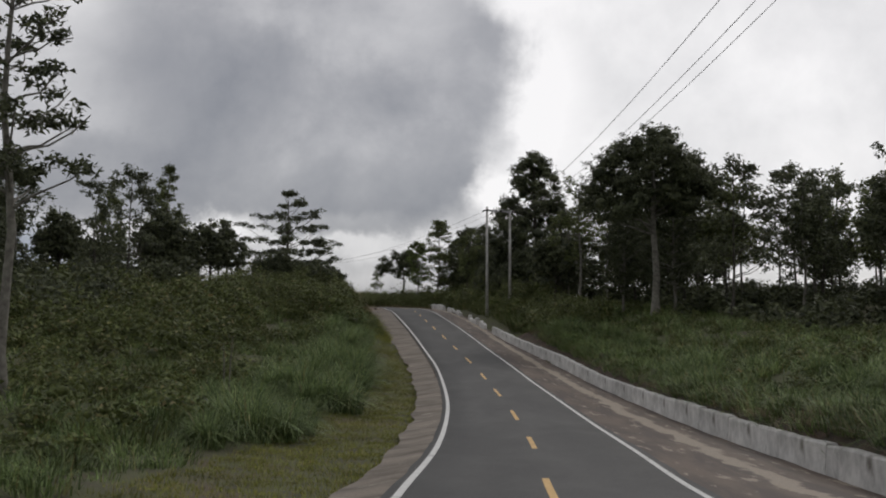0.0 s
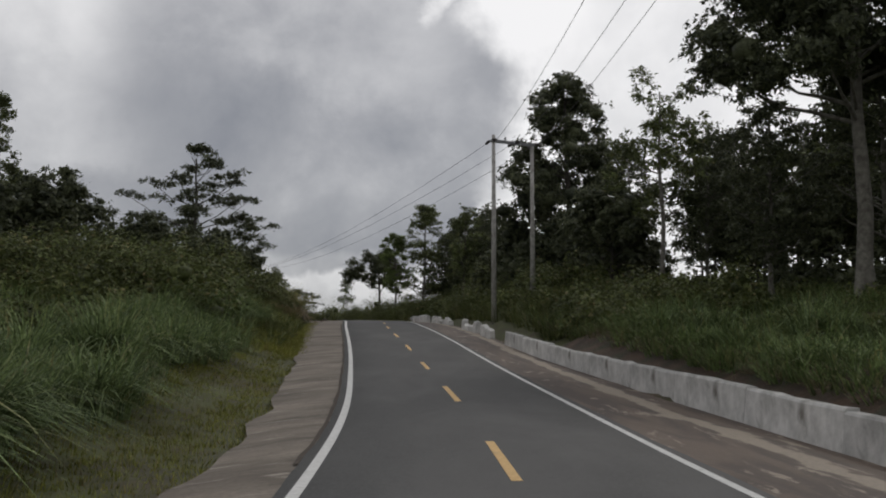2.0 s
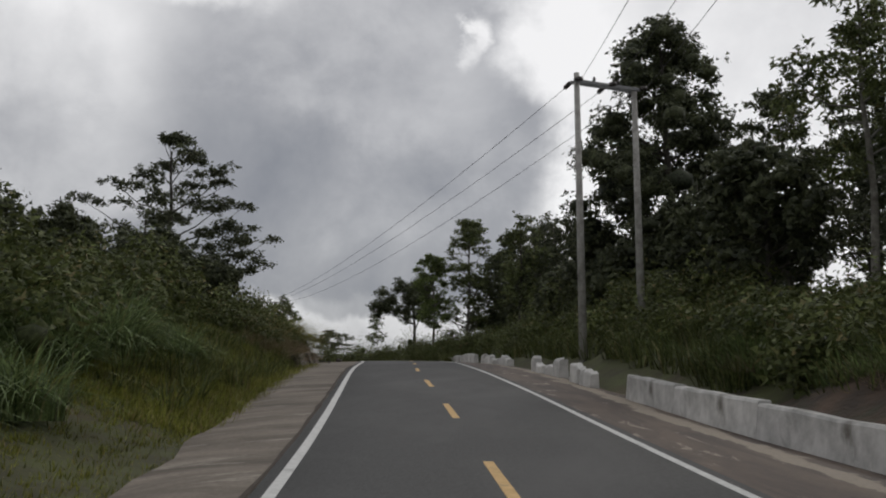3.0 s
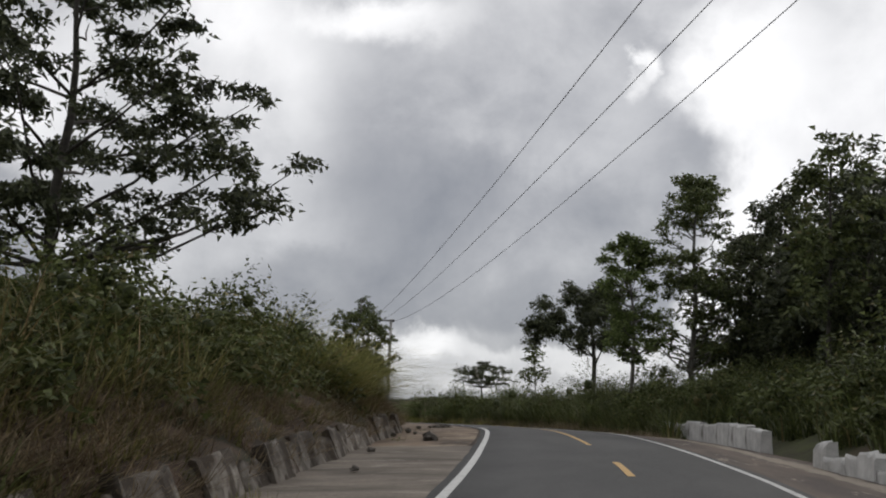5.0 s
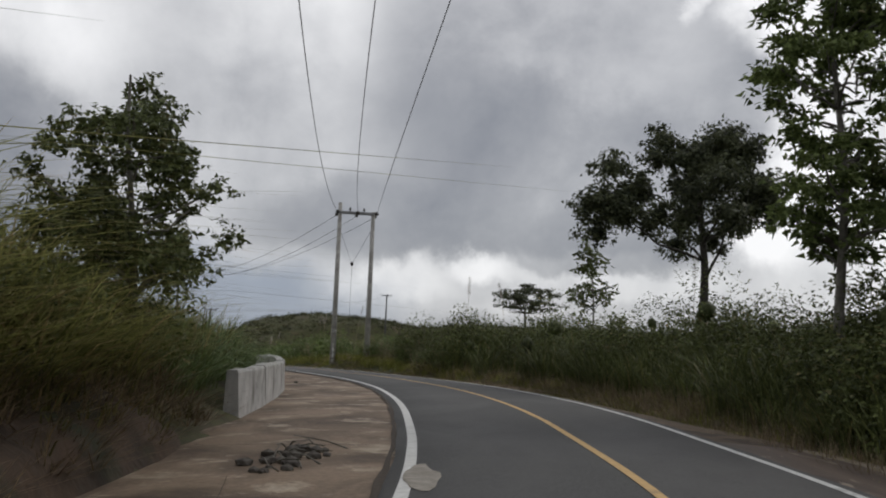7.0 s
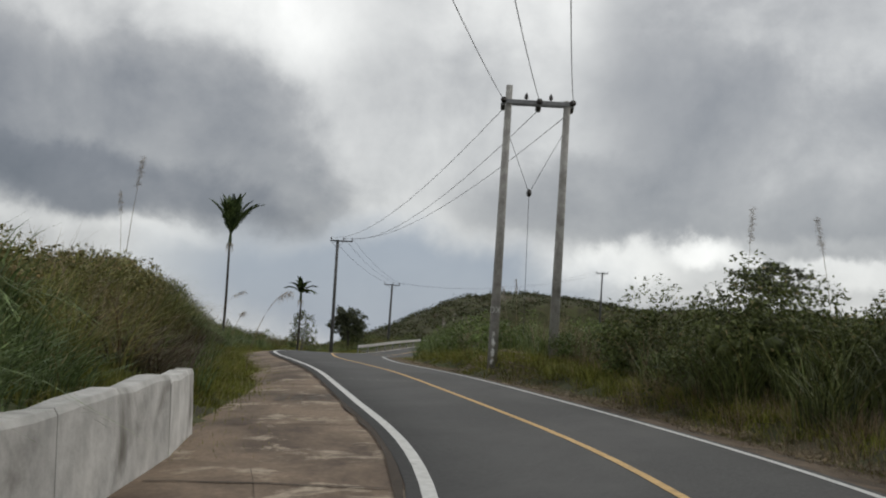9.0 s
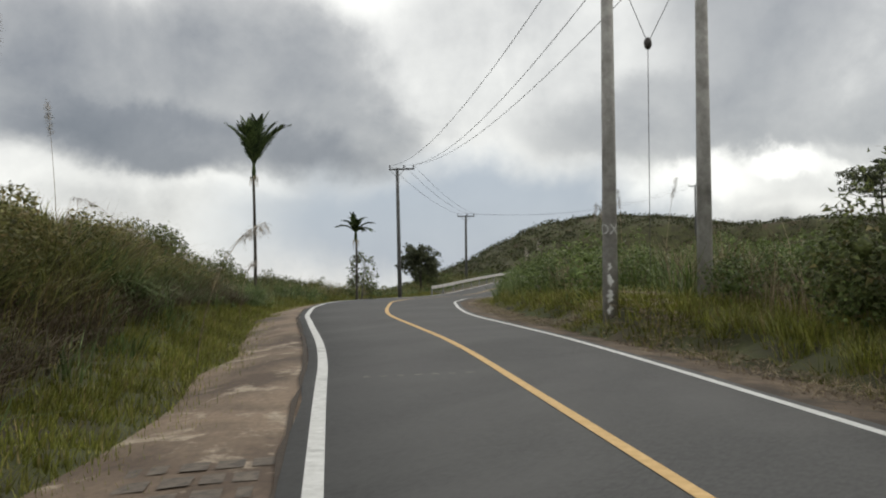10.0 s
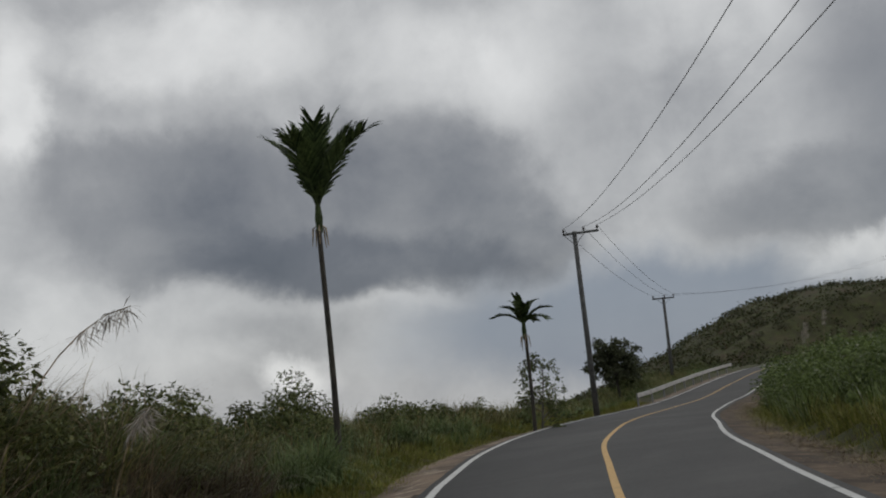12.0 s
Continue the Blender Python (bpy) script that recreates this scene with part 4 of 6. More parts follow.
tree("tall slender tree with sparse big leaves and a pale trunk", tree_meshes(22, "tiers", 15.0, 2.9, 6.8, M_LEAF_DARK, M_BARK, 0.24, 4200, 0.15), -12.75, 30.8)
tree("small feathery tree at the foot of a palm", tree_meshes(24, "slim", 3.1, 1.25, 0.5, M_LEAF, M_BARK, 0.13, 2200, 0.05), -57.6, 234.0)
tree("low bushy tree beside the guard rail", tree_meshes(25, "dome", 3.0, 1.4, 0.3, M_LEAF, M_BARK_DARK, 0.16, 4500, 0.07), -73.6, 268.5)
tree("thin tree with an open crown", tree_meshes(23, "slim", 12.5, 3.0, 5.0, M_LEAF, M_BARK, 0.24, 6500, 0.14), 12.7, 103.0)

# the woods: slim trees in loose rows behind the banks
SLIM = [tree_meshes(30 + k, "slim", 10.2 + 0.8 * k, 2.4 + 0.3 * k, 3.6, (M_LEAF_DARK, M_LEAF, M_LEAF_DARK)[k % 3], (M_BARK, M_BARK_DARK)[k % 2], 0.32, 2900, 0.11) for k in range(4)]
FULL = [tree_meshes(40 + k, "dome", 7.5 + k, 3.0, 0.8, M_LEAF_DARK, M_BARK_DARK, 0.42, 3400, 0.15) for k in range(3)]
rng = np.random.RandomState(5)


def wood(n, xr, yr, full, group, size=(0.8, 1.15), away=()):
    k = 0
    while k < n:
        x, y = rng.uniform(*xr), rng.uniform(*yr)
        if any((x - a) ** 2 + (y - b) ** 2 < c * c for a, b, c in away):
            continue
        f = rng.rand() < full
        me = FULL[rng.randint(3)] if f else SLIM[rng.randint(4)]
        tree("dark bushy forest tree" if f else "slim forest tree with a high thin crown", me, x, y, rng.uniform(0, 6.28), rng.uniform(*size), group)
        k += 1


BIG = ((17.2, 85, 4.5), (11.2, 127.4, 5), (12.7, 103, 2.5))
wood(46, (20, 46), (68, 125), 0.10, "woods on the higher side", (0.8, 1.12), BIG)
wood(16, (15, 30), (98, 130), 0.12, "woods on the higher side", (0.8, 1.05), BIG)
wood(12, (34, 60), (56, 76), 0.4, "woods on the higher side", (0.75, 1.0))
wood(12, (4, 20), (128, 162), 0.6, "woods on the higher side", (0.5, 0.8), BIG)
wood(30, (-62, -24), (84, 130), 0.75, "woods on the lower side", (0.75, 1.1))
wood(10, (-20, -12.5), (102, 124), 0.9, "woods on the lower side", (0.42, 0.58))
for x, y, q in ((11.0, 109.5, 0.95), (10.2, 118.0, 0.85), (6.6, 130.0, 0.80), (8.6, 123.5, 0.85), (12.8, 118.5, 0.72)):
    tree("dark bushy forest tree", FULL[int(y) % 3], x, y, x, q, "woods on the higher side")
T_WOOD = tree_meshes(26, "airy", 11.5, 3.0, 2.2, M_LEAF_DARK, M_BARK, 0.24, 11000, 0.14)
for x, y, q in ((18.6, 88.0, 0.95), (15.0, 91.5, 0.75), (12.6, 112.5, 0.85), (15.6, 105.0, 0.8), (18.4, 110.0, 0.9), (2.6, 166.5, 0.98), (5.0, 160.5, 0.95), (1.2, 172.0, 0.9), (7.4, 155.0, 0.9), (4.4, 152.0, 0.7)):
    tree("slim airy tree at the edge of the woods", T_WOOD, x, y, y, q, "airy trees in the woods")
wood(7, (2, 9), (150, 172), 0.15, "woods past the crest", (0.7, 0.95), ((-1.7, 168.2, 3),))
wood(8, (-2, 12), (170, 200), 0.5, "woods past the crest", (0.55, 0.8), ((-8.5, 180, 5),))


# ---------------------------------------------------------------- thickets, tall grass, verges
def scatter(rng, n, y0, y1, off0, off1):
    """Places beside the road, off0 to off1 metres to the right of its middle."""
    y, o = rng.uniform(y0, y1, n), rng.uniform(off0, off1, n)
    i = np.interp(y, CY, np.arange(len(CL)))
    a = np.arange(len(CL))
    x = np.interp(i, a, CL[:, 0]) + np.interp(i, a, SIDE[:, 0]) * o
    yy = np.interp(i, a, CL[:, 1]) + np.interp(i, a, SIDE[:, 1]) * o
    return x, yy


def thicket(name, label, seed, n, y0, y1, off0, off1, r0, r1, mat, leaf=0.22, per=90, tall=1.0, tri=True, sprig=0.2, lumpy=4):
    """Shrubs and weeds grown into one another: uneven leafy mounds with sprigs that stand out of them."""
    rng = np.random.RandomState(seed)
    x, y = scatter(rng, n, y0, y1, off0, off1)
    z = height(x, y)
    r = rng.uniform(r0, r1, n) * (0.9 + 0.3 * np.sin(0.55 * x + 0.4 * np.sin(0.5 * y)) * np.cos(0.43 * y))
    h = r * tall * rng.uniform(0.75, 1.1, n)
    # every shrub is some round lumps at different heights over a low foot
    k = lumpy
    a = rng.uniform(0, 2 * np.pi, (n, k))
    ro = np.sqrt(rng.uniform(0.02, 1, (n, k))) * 0.62
    q = rng.uniform(0.0, 0.62, (n, k)) * (1 - 0.45 * ro)
    q[:, 0], ro[:, 0] = 0.60, 0.12
    rr = r[:, None] * rng.uniform(0.36, 0.52, (n, k))
    c = np.stack([x[:, None] + np.cos(a) * r[:, None] * ro, y[:, None] + np.sin(a) * r[:, None] * ro, z[:, None] + h[:, None] * q], -1).reshape(-1, 3)
    rz = np.maximum(rr * min(tall, 1.25), h[:, None] * 0.36)
    rad = np.stack([rr.ravel(), rr.ravel(), rz.ravel()], -1)
    core = lumps(rng, c, rad * np.array([0.26, 0.26, 0.22]), ICO_LOW, 0.2)
    m = max(8, per // k)
    u = rng.normal(size=(n * k, m, 3))
    u /= np.linalg.norm(u, axis=2)[..., None]
    u[..., 2] = np.where(u[..., 2] < -0.35, -u[..., 2], u[..., 2])
    P = (c[:, None] + u * rad[:, None] * rng.uniform(0.5, 1.0, (n * k, m, 1)) ** 0.6 * 1.12).reshape(-1, 3)
    P += rng.normal(size=P.shape) * leaf * 0.25
    lv = leaves(rng, P, leaf * 1.35, leaf * 0.33, droop=0.15, up=0.25, tri=tri, face=u.reshape(-1, 3))
    # sprigs
    q = max(1, int(per * sprig / 40))
    w = rng.normal(size=(n * k, q, 3)) * np.array([0.9, 0.9, 0.4]) + np.array([0, 0, 0.7])
    w /= np.linalg.norm(w, axis=2)[..., None]
    t = np.linspace(0.88, 1.0, 7) + 0.0
    reach = rng.uniform(1.0, 1.18, (n * k, q, 1, 1))
    S = (c[:, None, None] + w[:, :, None] * rad[:, None, None] * t[None, None, :, None] * reach).reshape(-1, 3)
    lv2 = leaves(rng, S, leaf, leaf * 0.2, droop=0.1, up=0.3, out=np.repeat(w.reshape(-1, 3), 7, 0), tri=tri)
    b = c[:, None] + w * rad[:, None] * 0.7
    e = c[:, None] + w * rad[:, None] * reach[:, :, 0]
    b, e = b.reshape(-1, 3), e.reshape(-1, 3)
    sd = np.cross(e - b, rng.normal(size=b.shape))
    sd /= np.linalg.norm(sd, axis=1)[:, None] + 1e-9
    st = np.stack([b - sd * 0.008, b + sd * 0.008, e], 1).reshape(-1, 3)
    v, fc = join([lv, lv2, core, (st, np.arange(len(st)).reshape(-1, 3))])
    return tagged(new(name, mesh_from(name, v, fc, mat)), label, "shrubs", kind="stuff")


def tufts(name, label, seed, n, y0, y1, off0, off1, h, mat, per=50, spread_r=0.22, lean=0.8, width=0.012, segs=3, dz=-0.05):
    rng = np.random.RandomState(seed)
    x, y = scatter(rng, n, y0, y1, off0, off1)
    z = height(x, y)
    c = np.stack([x, y, z + dz], -1)
    hh = rng.uniform(0.7, 1.2, n) * h
    P = np.repeat(c, per, 0)
    a = rng.uniform(0, 2 * np.pi, len(P))
    rr = np.sqrt(rng.uniform(0, 1, len(P))) * spread_r
    P[:, 0] += rr * np.cos(a)
    P[:, 1] += rr * np.sin(a)
    v, f = blades(rng, P, np.repeat(hh, per), width, lean, segs, a + rng.normal(size=len(P)) * 0.5)
    return tagged(new(name, mesh_from(name, v, f, mat)), label, "grass", kind="stuff")


def clump_meshes(seed, h, r, n=160):
    rng = np.random.RandomState(seed)
    a = rng.uniform(0, 2 * np.pi, n)
    rr = np.sqrt(rng.uniform(0, 1, n)) * r
    P = np.stack([rr * np.cos(a), rr * np.sin(a), -0.08 + 0 * a], -1)
    v, f = blades(rng, P, np.full(n, h), 0.018, 0.80, 5, a + rng.normal(size=n) * 0.45, 0.82)
    return mesh_from("tuft", v, f, M_CLUMP)


CLUMPS = [clump_meshes(70 + k, 1.2 + 0.16 * k, 0.30 + 0.06 * k) for k in range(4)]
crng = np.random.RandomState(77)


def clumps(n, y0, y1, o0, o1, group, size=(0.75, 1.2)):
    for _ in range(n):
        c = at_road(crng.uniform(y0, y1), crng.uniform(o0, o1))
        t = thing("grass_clump", "big arching clump of coarse green grass", "grass clump", group)
        q = crng.uniform(*size)
        t.matrix_world = Matrix.Translation((c[0], c[1], gz(c[0], c[1]))) @ Matrix.Diagonal((q, q, q * crng.uniform(0.85, 1.1), 1))
        for k in range(3):
            w = crng.uniform(0, 6.28)
            o = child("tuft", CLUMPS[crng.randint(4)], t)
            o.matrix_local = Matrix.Translation((0.3 * math.cos(w + k * 2.1), 0.3 * math.sin(w + k * 2.1), 0)) @ Matrix.Rotation(w, 4, "Z")


clumps(62, 40, 98, -9.8, -6.5, "grass clumps on the lower bank", (0.95, 1.4))
clumps(16, 22, 46, -10.2, -7.0, "grass clumps on the lower bank")
clumps(34, 20, 96, 7.6, 11.0, "grass clumps behind the wall")
clumps(16, 160, 184, -8.6, -6.8, "grass clumps over the bank wall")
clumps(24, 196, 232, -7.6, -5.6, "grass clumps on the ridge", (0.6, 0.9))
# left of the road, from the descent to the crest
tufts("verge_grass", "short yellow-green grass on the roadside verge", 101, 8200, -2, 112, -7.4, -3.3, 0.17, M_VERGE, 16, 0.26, 0.5, 0.012, 1)
tufts("dry_grass", "cut straw lying on the verge", 180, 420, 14, 62, -8.2, -4.9, 0.14, M_STRAW, 16, 0.35, 2.2, 0.010, 1)
tufts("verge_grass", "rough grass on the slope below the shrubs", 158, 2600, 88, 124, -8.6, -4.4, 0.42, M_VERGE, 16, 0.3, 0.6, 0.015, 1)
tufts("tall_weeds", "weeds on the slope below the shrubs", 159, 130, 90, 120, -8.4, -5.2, 0.9, M_SHRUB, 40, 0.35, 0.9, 0.018, 2)
tufts("tall_grass", "knee-high grass and weeds below the verge", 118, 420, 4, 46, -12.5, -7.8, 0.6, M_GRASS, 34, 0.4, 0.9, 0.014, 2)
tufts("tall_grass", "tall arching green grass clumps on the bank", 102, 130, 28, 100, -11.5, -7.2, 1.2, M_GRASS, 64, 0.5, 1.2, 0.018, 3)
tufts("tall_grass", "tall rough grass and weeds in the field", 103, 800, -2, 110, -26, -9.5, 0.95, M_GRASS, 34, 0.5, 1.2, 0.020, 2)
tufts("tall_weeds", "rank green weeds between the shrubs", 150, 520, 4, 116, -28, -9, 1.1, M_SHRUB, 34, 0.5, 1.0, 0.022, 2)
thicket("thicket", "dense green weeds and low shrubs on the bank", 104, 300, 5, 112, -30, -9.5, 0.8, 1.5, M_SHRUB, 0.16, 210, 0.95)
thicket("thicket", "dense tall shrubs at the edge of the woods", 105, 130, 87, 117, -20, -8.4, 1.4, 2.2, M_SHRUB, 0.17, 520, 1.5)
thicket("thicket", "rank shrubs in the field below the woods", 115, 130, 50, 100, -34, -15, 1.2, 2.2, M_SHRUB, 0.24, 240, 1.2)
thicket("thicket", "dark undergrowth below the trees", 106, 220, 60, 132, -64, -24, 1.8, 2.8, M_LEAF_DARK, 0.38, 170, 1.3, lumpy=3)
# left of the road, cut bank past the crest
thicket("thicket", "shrubs hanging over the cut bank", 107, 150, 114, 162, -13, -6.8, 0.8, 1.4, M_SHRUB, 0.14, 330, 1.2)
tufts("tall_grass", "tall reed grass on top of the cut bank", 108, 420, 116, 172, -12, -6.7, 1.7, M_BRUSH, 40, 0.35, 0.7, 0.017, 3)
tufts("tall_grass", "high arching reed grass leaning over the cut bank", 170, 85, 141, 160, -10.5, -6.9, 2.7, M_REED, 44, 0.45, 1.15, 0.026, 5)
tufts("tall_grass", "reed grass hanging down the face of the bank", 171, 90, 138, 159, -7.4, -6.4, 1.7, M_REED, 34, 0.35, 1.6, 0.022, 5, 0.2)
thicket("thicket", "tall shrubs on top of the cut bank", 172, 75, 116, 157, -11.5, -7.4, 1.1, 1.6, M_SHRUB, 0.13, 420, 1.75)
thicket("thicket", "bushes at the end of the cut bank", 173, 16, 154, 162, -11.5, -7.4, 1.0, 1.5, M_SHRUB, 0.12, 420, 1.6)
tufts("dry_grass", "dry brown weeds on the face of the cut bank", 116, 900, 114, 160, -7.4, -5.5, 0.6, M_STRAW, 24, 0.3, 1.2, 0.012, 1, 0.32)
tufts("tall_weeds", "small weeds rooted in the cut bank", 144, 300, 114, 160, -7.2, -5.6, 0.5, M_BRUSH, 24, 0.25, 1.0, 0.015, 2, 0.34)
tufts("tall_grass", "long grass hanging over the low concrete wall", 109, 230, 158, 182, -9.5, -6.3, 1.05, M_GRASS, 56, 0.4, 1.25, 0.015, 3)
thicket("thicket", "weeds behind the low concrete wall", 110, 90, 152, 192, -14, -8.0, 0.6, 1.1, M_SHRUB, 0.13, 260)
# left of the road on the ridge
tufts("verge_grass", "short bright green grass on the verge", 111, 9000, 179, 262, -6.6, -3.1, 0.30, M_VERGE, 16, 0.24, 0.55, 0.014, 1)
tufts("tall_grass", "rough grass along the rim of the slope", 112, 620, 186, 300, -11, -5.2, 0.85, M_GRASS, 34, 0.4, 1.0, 0.015, 2)
tufts("tall_weeds", "yellowing weeds along the rim of the slope", 151, 420, 190, 290, -10.5, -5.8, 1.15, M_BRUSH, 36, 0.4, 0.9, 0.014, 2)
thicket("thicket", "ferny brush along the rim of the slope", 113, 190, 196, 300, -11, -6.6, 0.6, 1.0, M_SHRUB, 0.09, 330, 1.2, sprig=1.0)
thicket("thicket", "tall fern and brush at the edge of the slope", 145, 50, 203, 226, -11, -7.2, 0.7, 1.1, M_SHRUB, 0.09, 500, 1.5, sprig=1.0)
thicket("thicket", "tall dry brush at the roadside", 114, 80, 184, 208, -9.4, -6.8, 0.7, 1.05, M_BRUSH, 0.09, 520, 1.6, sprig=0.6)
thicket("thicket", "dense dry brush at the bend", 160, 14, 205, 213.5, -9.0, -6.8, 0.8, 1.1, M_SHRUB, 0.085, 620, 1.6, sprig=0.8)
tufts("tall_grass", "long arching grass on top of the roadside bank", 181, 150, 183, 214, -9.0, -6.3, 1.25, M_REED, 54, 0.4, 1.25, 0.014, 4)
tufts("dry_grass", "dead grass hanging down the roadside bank", 182, 520, 184, 214, -7.4, -5.6, 0.7, M_THATCH, 34, 0.3, 1.5, 0.010, 3, 0.05)
tufts("tall_weeds", "dark ferny weeds on the roadside bank", 183, 70, 190, 216, -8.2, -6.4, 1.3, M_SHRUB, 60, 0.35, 1.0, 0.014, 3)
tufts("dry_grass", "straw-coloured grass at the bend", 161, 50, 204, 213.5, -8.2, -5.8, 1.5, M_STRAW, 40, 0.35, 0.9, 0.007, 3)
tufts("tall_weeds", "tall olive weeds in the roadside brush", 152, 110, 183, 207, -9.0, -6.4, 1.25, M_REED, 44, 0.35, 1.1, 0.019, 4)
tufts("dry_grass", "tall dry grass in the roadside brush", 117, 36, 184, 207, -8.4, -6.2, 1.4, M_STRAW, 40, 0.35, 0.7, 0.008, 3)
# right of the road: wall top, field and undergrowth
tufts("tall_grass", "tall green grass behind the low roadside wall", 121, 560, 4, 104, 7.2, 11.5, 0.85, M_GRASS, 34, 0.45, 1.1, 0.019, 2)
tufts("tall_grass", "tall green grass in the upper field", 132, 900, 10, 104, 11, 21, 0.85, M_GRASS, 34, 0.45, 1.2, 0.020, 2)
tufts("tall_weeds", "rank weeds among the grass behind the wall", 153, 420, 4, 108, 7.6, 24, 0.95, M_SHRUB, 34, 0.45, 1.0, 0.022, 2)
thicket("thicket", "low bushes among the grass behind the wall", 122, 180, 20, 108, 8.4, 24, 0.5, 1.1, M_SHRUB, 0.15, 150, 0.9)
thicket("thicket", "dark undergrowth below the trees", 123, 240, 60, 130, 19, 52, 1.2, 2.0, M_LEAF_DARK, 0.36, 150, 1.2, lumpy=3)
thicket("thicket", "tall dense shrubs on the roadside bank", 174, 75, 111, 144, 8.8, 14, 1.5, 2.2, M_SHRUB, 0.17, 520, 1.85, sprig=0.4)
thicket("thicket", "dense shrubs on the roadside bank", 124, 220, 86, 162, 7.3, 14, 1.0, 1.7, M_SHRUB, 0.18, 320, 1.2)
tufts("tall_weeds", "tall weeds on the roadside bank", 154, 420, 86, 162, 6.5, 11, 1.4, M_SHRUB, 34, 0.4, 0.8, 0.022, 2)
thicket("thicket", "dense dark roadside shrubs", 125, 170, 152, 193, 5.6, 14, 1.35, 2.1, M_SHRUB, 0.10, 900, 1.45, sprig=0.4)
thicket("thicket", "low dark shrubs beside the road", 155, 120, 186, 206, 5.6, 13, 0.8, 1.25, M_LEAF_WEED, 0.075, 680, 1.1, sprig=0.4)
tufts("tall_weeds", "tall dense weeds in front of the shrubs", 156, 420, 150, 190, 5.0, 9, 1.7, M_SHRUB, 44, 0.4, 0.75, 0.018, 3)
tufts("verge_grass", "grass along the foot of the shrubs", 126, 6200, 150, 262, 3.3, 5.8, 0.32, M_VERGE, 16, 0.24, 0.5, 0.014, 1)
tufts("tall_grass", "bright knee-high grass along the shrubs", 130, 420, 184, 240, 4.2, 6.4, 0.55, M_VERGE, 40, 0.3, 0.8, 0.009, 2)
tufts("dry_grass", "cut straw lying along the road edge", 129, 2200, 176, 250, 2.8, 4.3, 0.12, M_STRAW, 14, 0.25, 2.2, 0.009, 1, 0.24)
thicket("thicket", "green flowering weeds beside the road", 127, 290, 201, 285, 5.1, 15, 0.9, 1.5, M_LEAF_WEED, 0.11, 420, 1.25, sprig=0.4)
tufts("tall_weeds", "leafy green weeds beside the road", 157, 360, 196, 270, 5.2, 10, 1.4, M_LEAF_WEED, 40, 0.4, 0.7, 0.016, 2)
tufts("dry_grass", "tall straw-coloured reeds among the weeds", 131, 110, 188, 210, 5.4, 8.5, 1.5, M_STRAW, 30, 0.25, 0.5, 0.008, 3)
def hill_scrub():
    rng = np.random.RandomState(128)
    n, per = 6500, 28
    x, y = rng.uniform(-125, 30, n), rng.uniform(296, 352, n)
    _, d, _ = locate(x, y)
    k = np.abs(d) > 6
    x, y = x[k], y[k]
    n = len(x)
    r = rng.uniform(0.6, 1.5, n)
    u = rng.normal(size=(n, per, 3))
    u /= np.linalg.norm(u, axis=2)[..., None]
    u[..., 2] = np.abs(u[..., 2]) * 0.8
    P = np.stack([x, y, height(x, y) - 0.3 * r], -1)[:, None] + u * r[:, None, None] * rng.uniform(0.5, 1.1, (n, per, 1))
    v, f = leaves(rng, P.reshape(-1, 3), 0.34, 0.10, droop=0.1, up=0.3, out=u.reshape(-1, 3))
    tagged(new("hill_scrub", mesh_from("hill_scrub", v, f, M_HILL)), "low brown-green scrub on the hillside", "shrubs", kind="stuff")


hill_scrub()


# ---------------------------------------------------------------- poles and wires
def pole_bm(h, r0, r1, sides=14):
    bm = bmesh.new()
    bmesh.ops.create_cone(bm, cap_ends=True, segments=sides, radius1=r0, radius2=r1, depth=h + 0.6)
    bmesh.ops.translate(bm, verts=bm.verts, vec=(0, 0, h / 2 - 0.3))
    return bm


def insulator_bm(at, up=True):
    bm = bmesh.new()
    rings = [(0.018, 0.0), (0.018, 0.07), (0.07, 0.08), (0.075, 0.12), (0.045, 0.14), (0.06, 0.16), (0.06, 0.20), (0.03, 0.22), (0.03, 0.26), (0.004, 0.27)]
    prev = None
    for r, z in rings:
        ring = [bm.verts.new((at[0] + r * math.cos(a * math.pi / 5), at[1] + r * math.sin(a * math.pi / 5), at[2] + (z if up else -z))) for a in range(10)]
        if prev:
            for k in range(10):
                bm.faces.new((prev[k], prev[(k + 1) % 10], ring[(k + 1) % 10], ring[k]))
        prev = ring
    return bm


def single_pole(x, y, z0, top, heading, label, lean=0.0, arm=(-0.95, 0.95), pins=(-0.88, 0.12, 0.88)):
    p = thing("utility_pole", label, "utility pole", "power line poles")
    p.matrix_world = Matrix.Translation((x, y, z0)) @ Matrix.Rotation(heading, 4, "Z") @ Matrix.Rotation(lean, 4, "Y")
    h = top - z0
    part("pole", pole_bm(h, 0.17, 0.115), M_POLE_DARK, p, "", True)
    part("crossarm", box_bm((arm[0], -0.14, h - 0.17), (arm[1], -0.03, h - 0.05), 0.01), M_POLE_DARK, p, "steel crossarm")
    for s in (-1, 1):
        bm = bmesh.new()
        v, f = tube([(0, -0.13, h - 0.75), (s * 0.55, -0.13, h - 0.16)], [0.02, 0.02], 6)
        vs = [bm.verts.new(q) for q in v]
        for q in f:
            bm.faces.new([vs[k] for k in q])
        part("brace", bm, M_STEEL, p, "steel brace")
    for s in pins:
        part("insulator", insulator_bm((s, -0.09, h - 0.06)), M_DARK, p, "dark pin insulator", True)
    return [p.matrix_world @ Vector((s, -0.09, h + 0.20)) for s in pins]


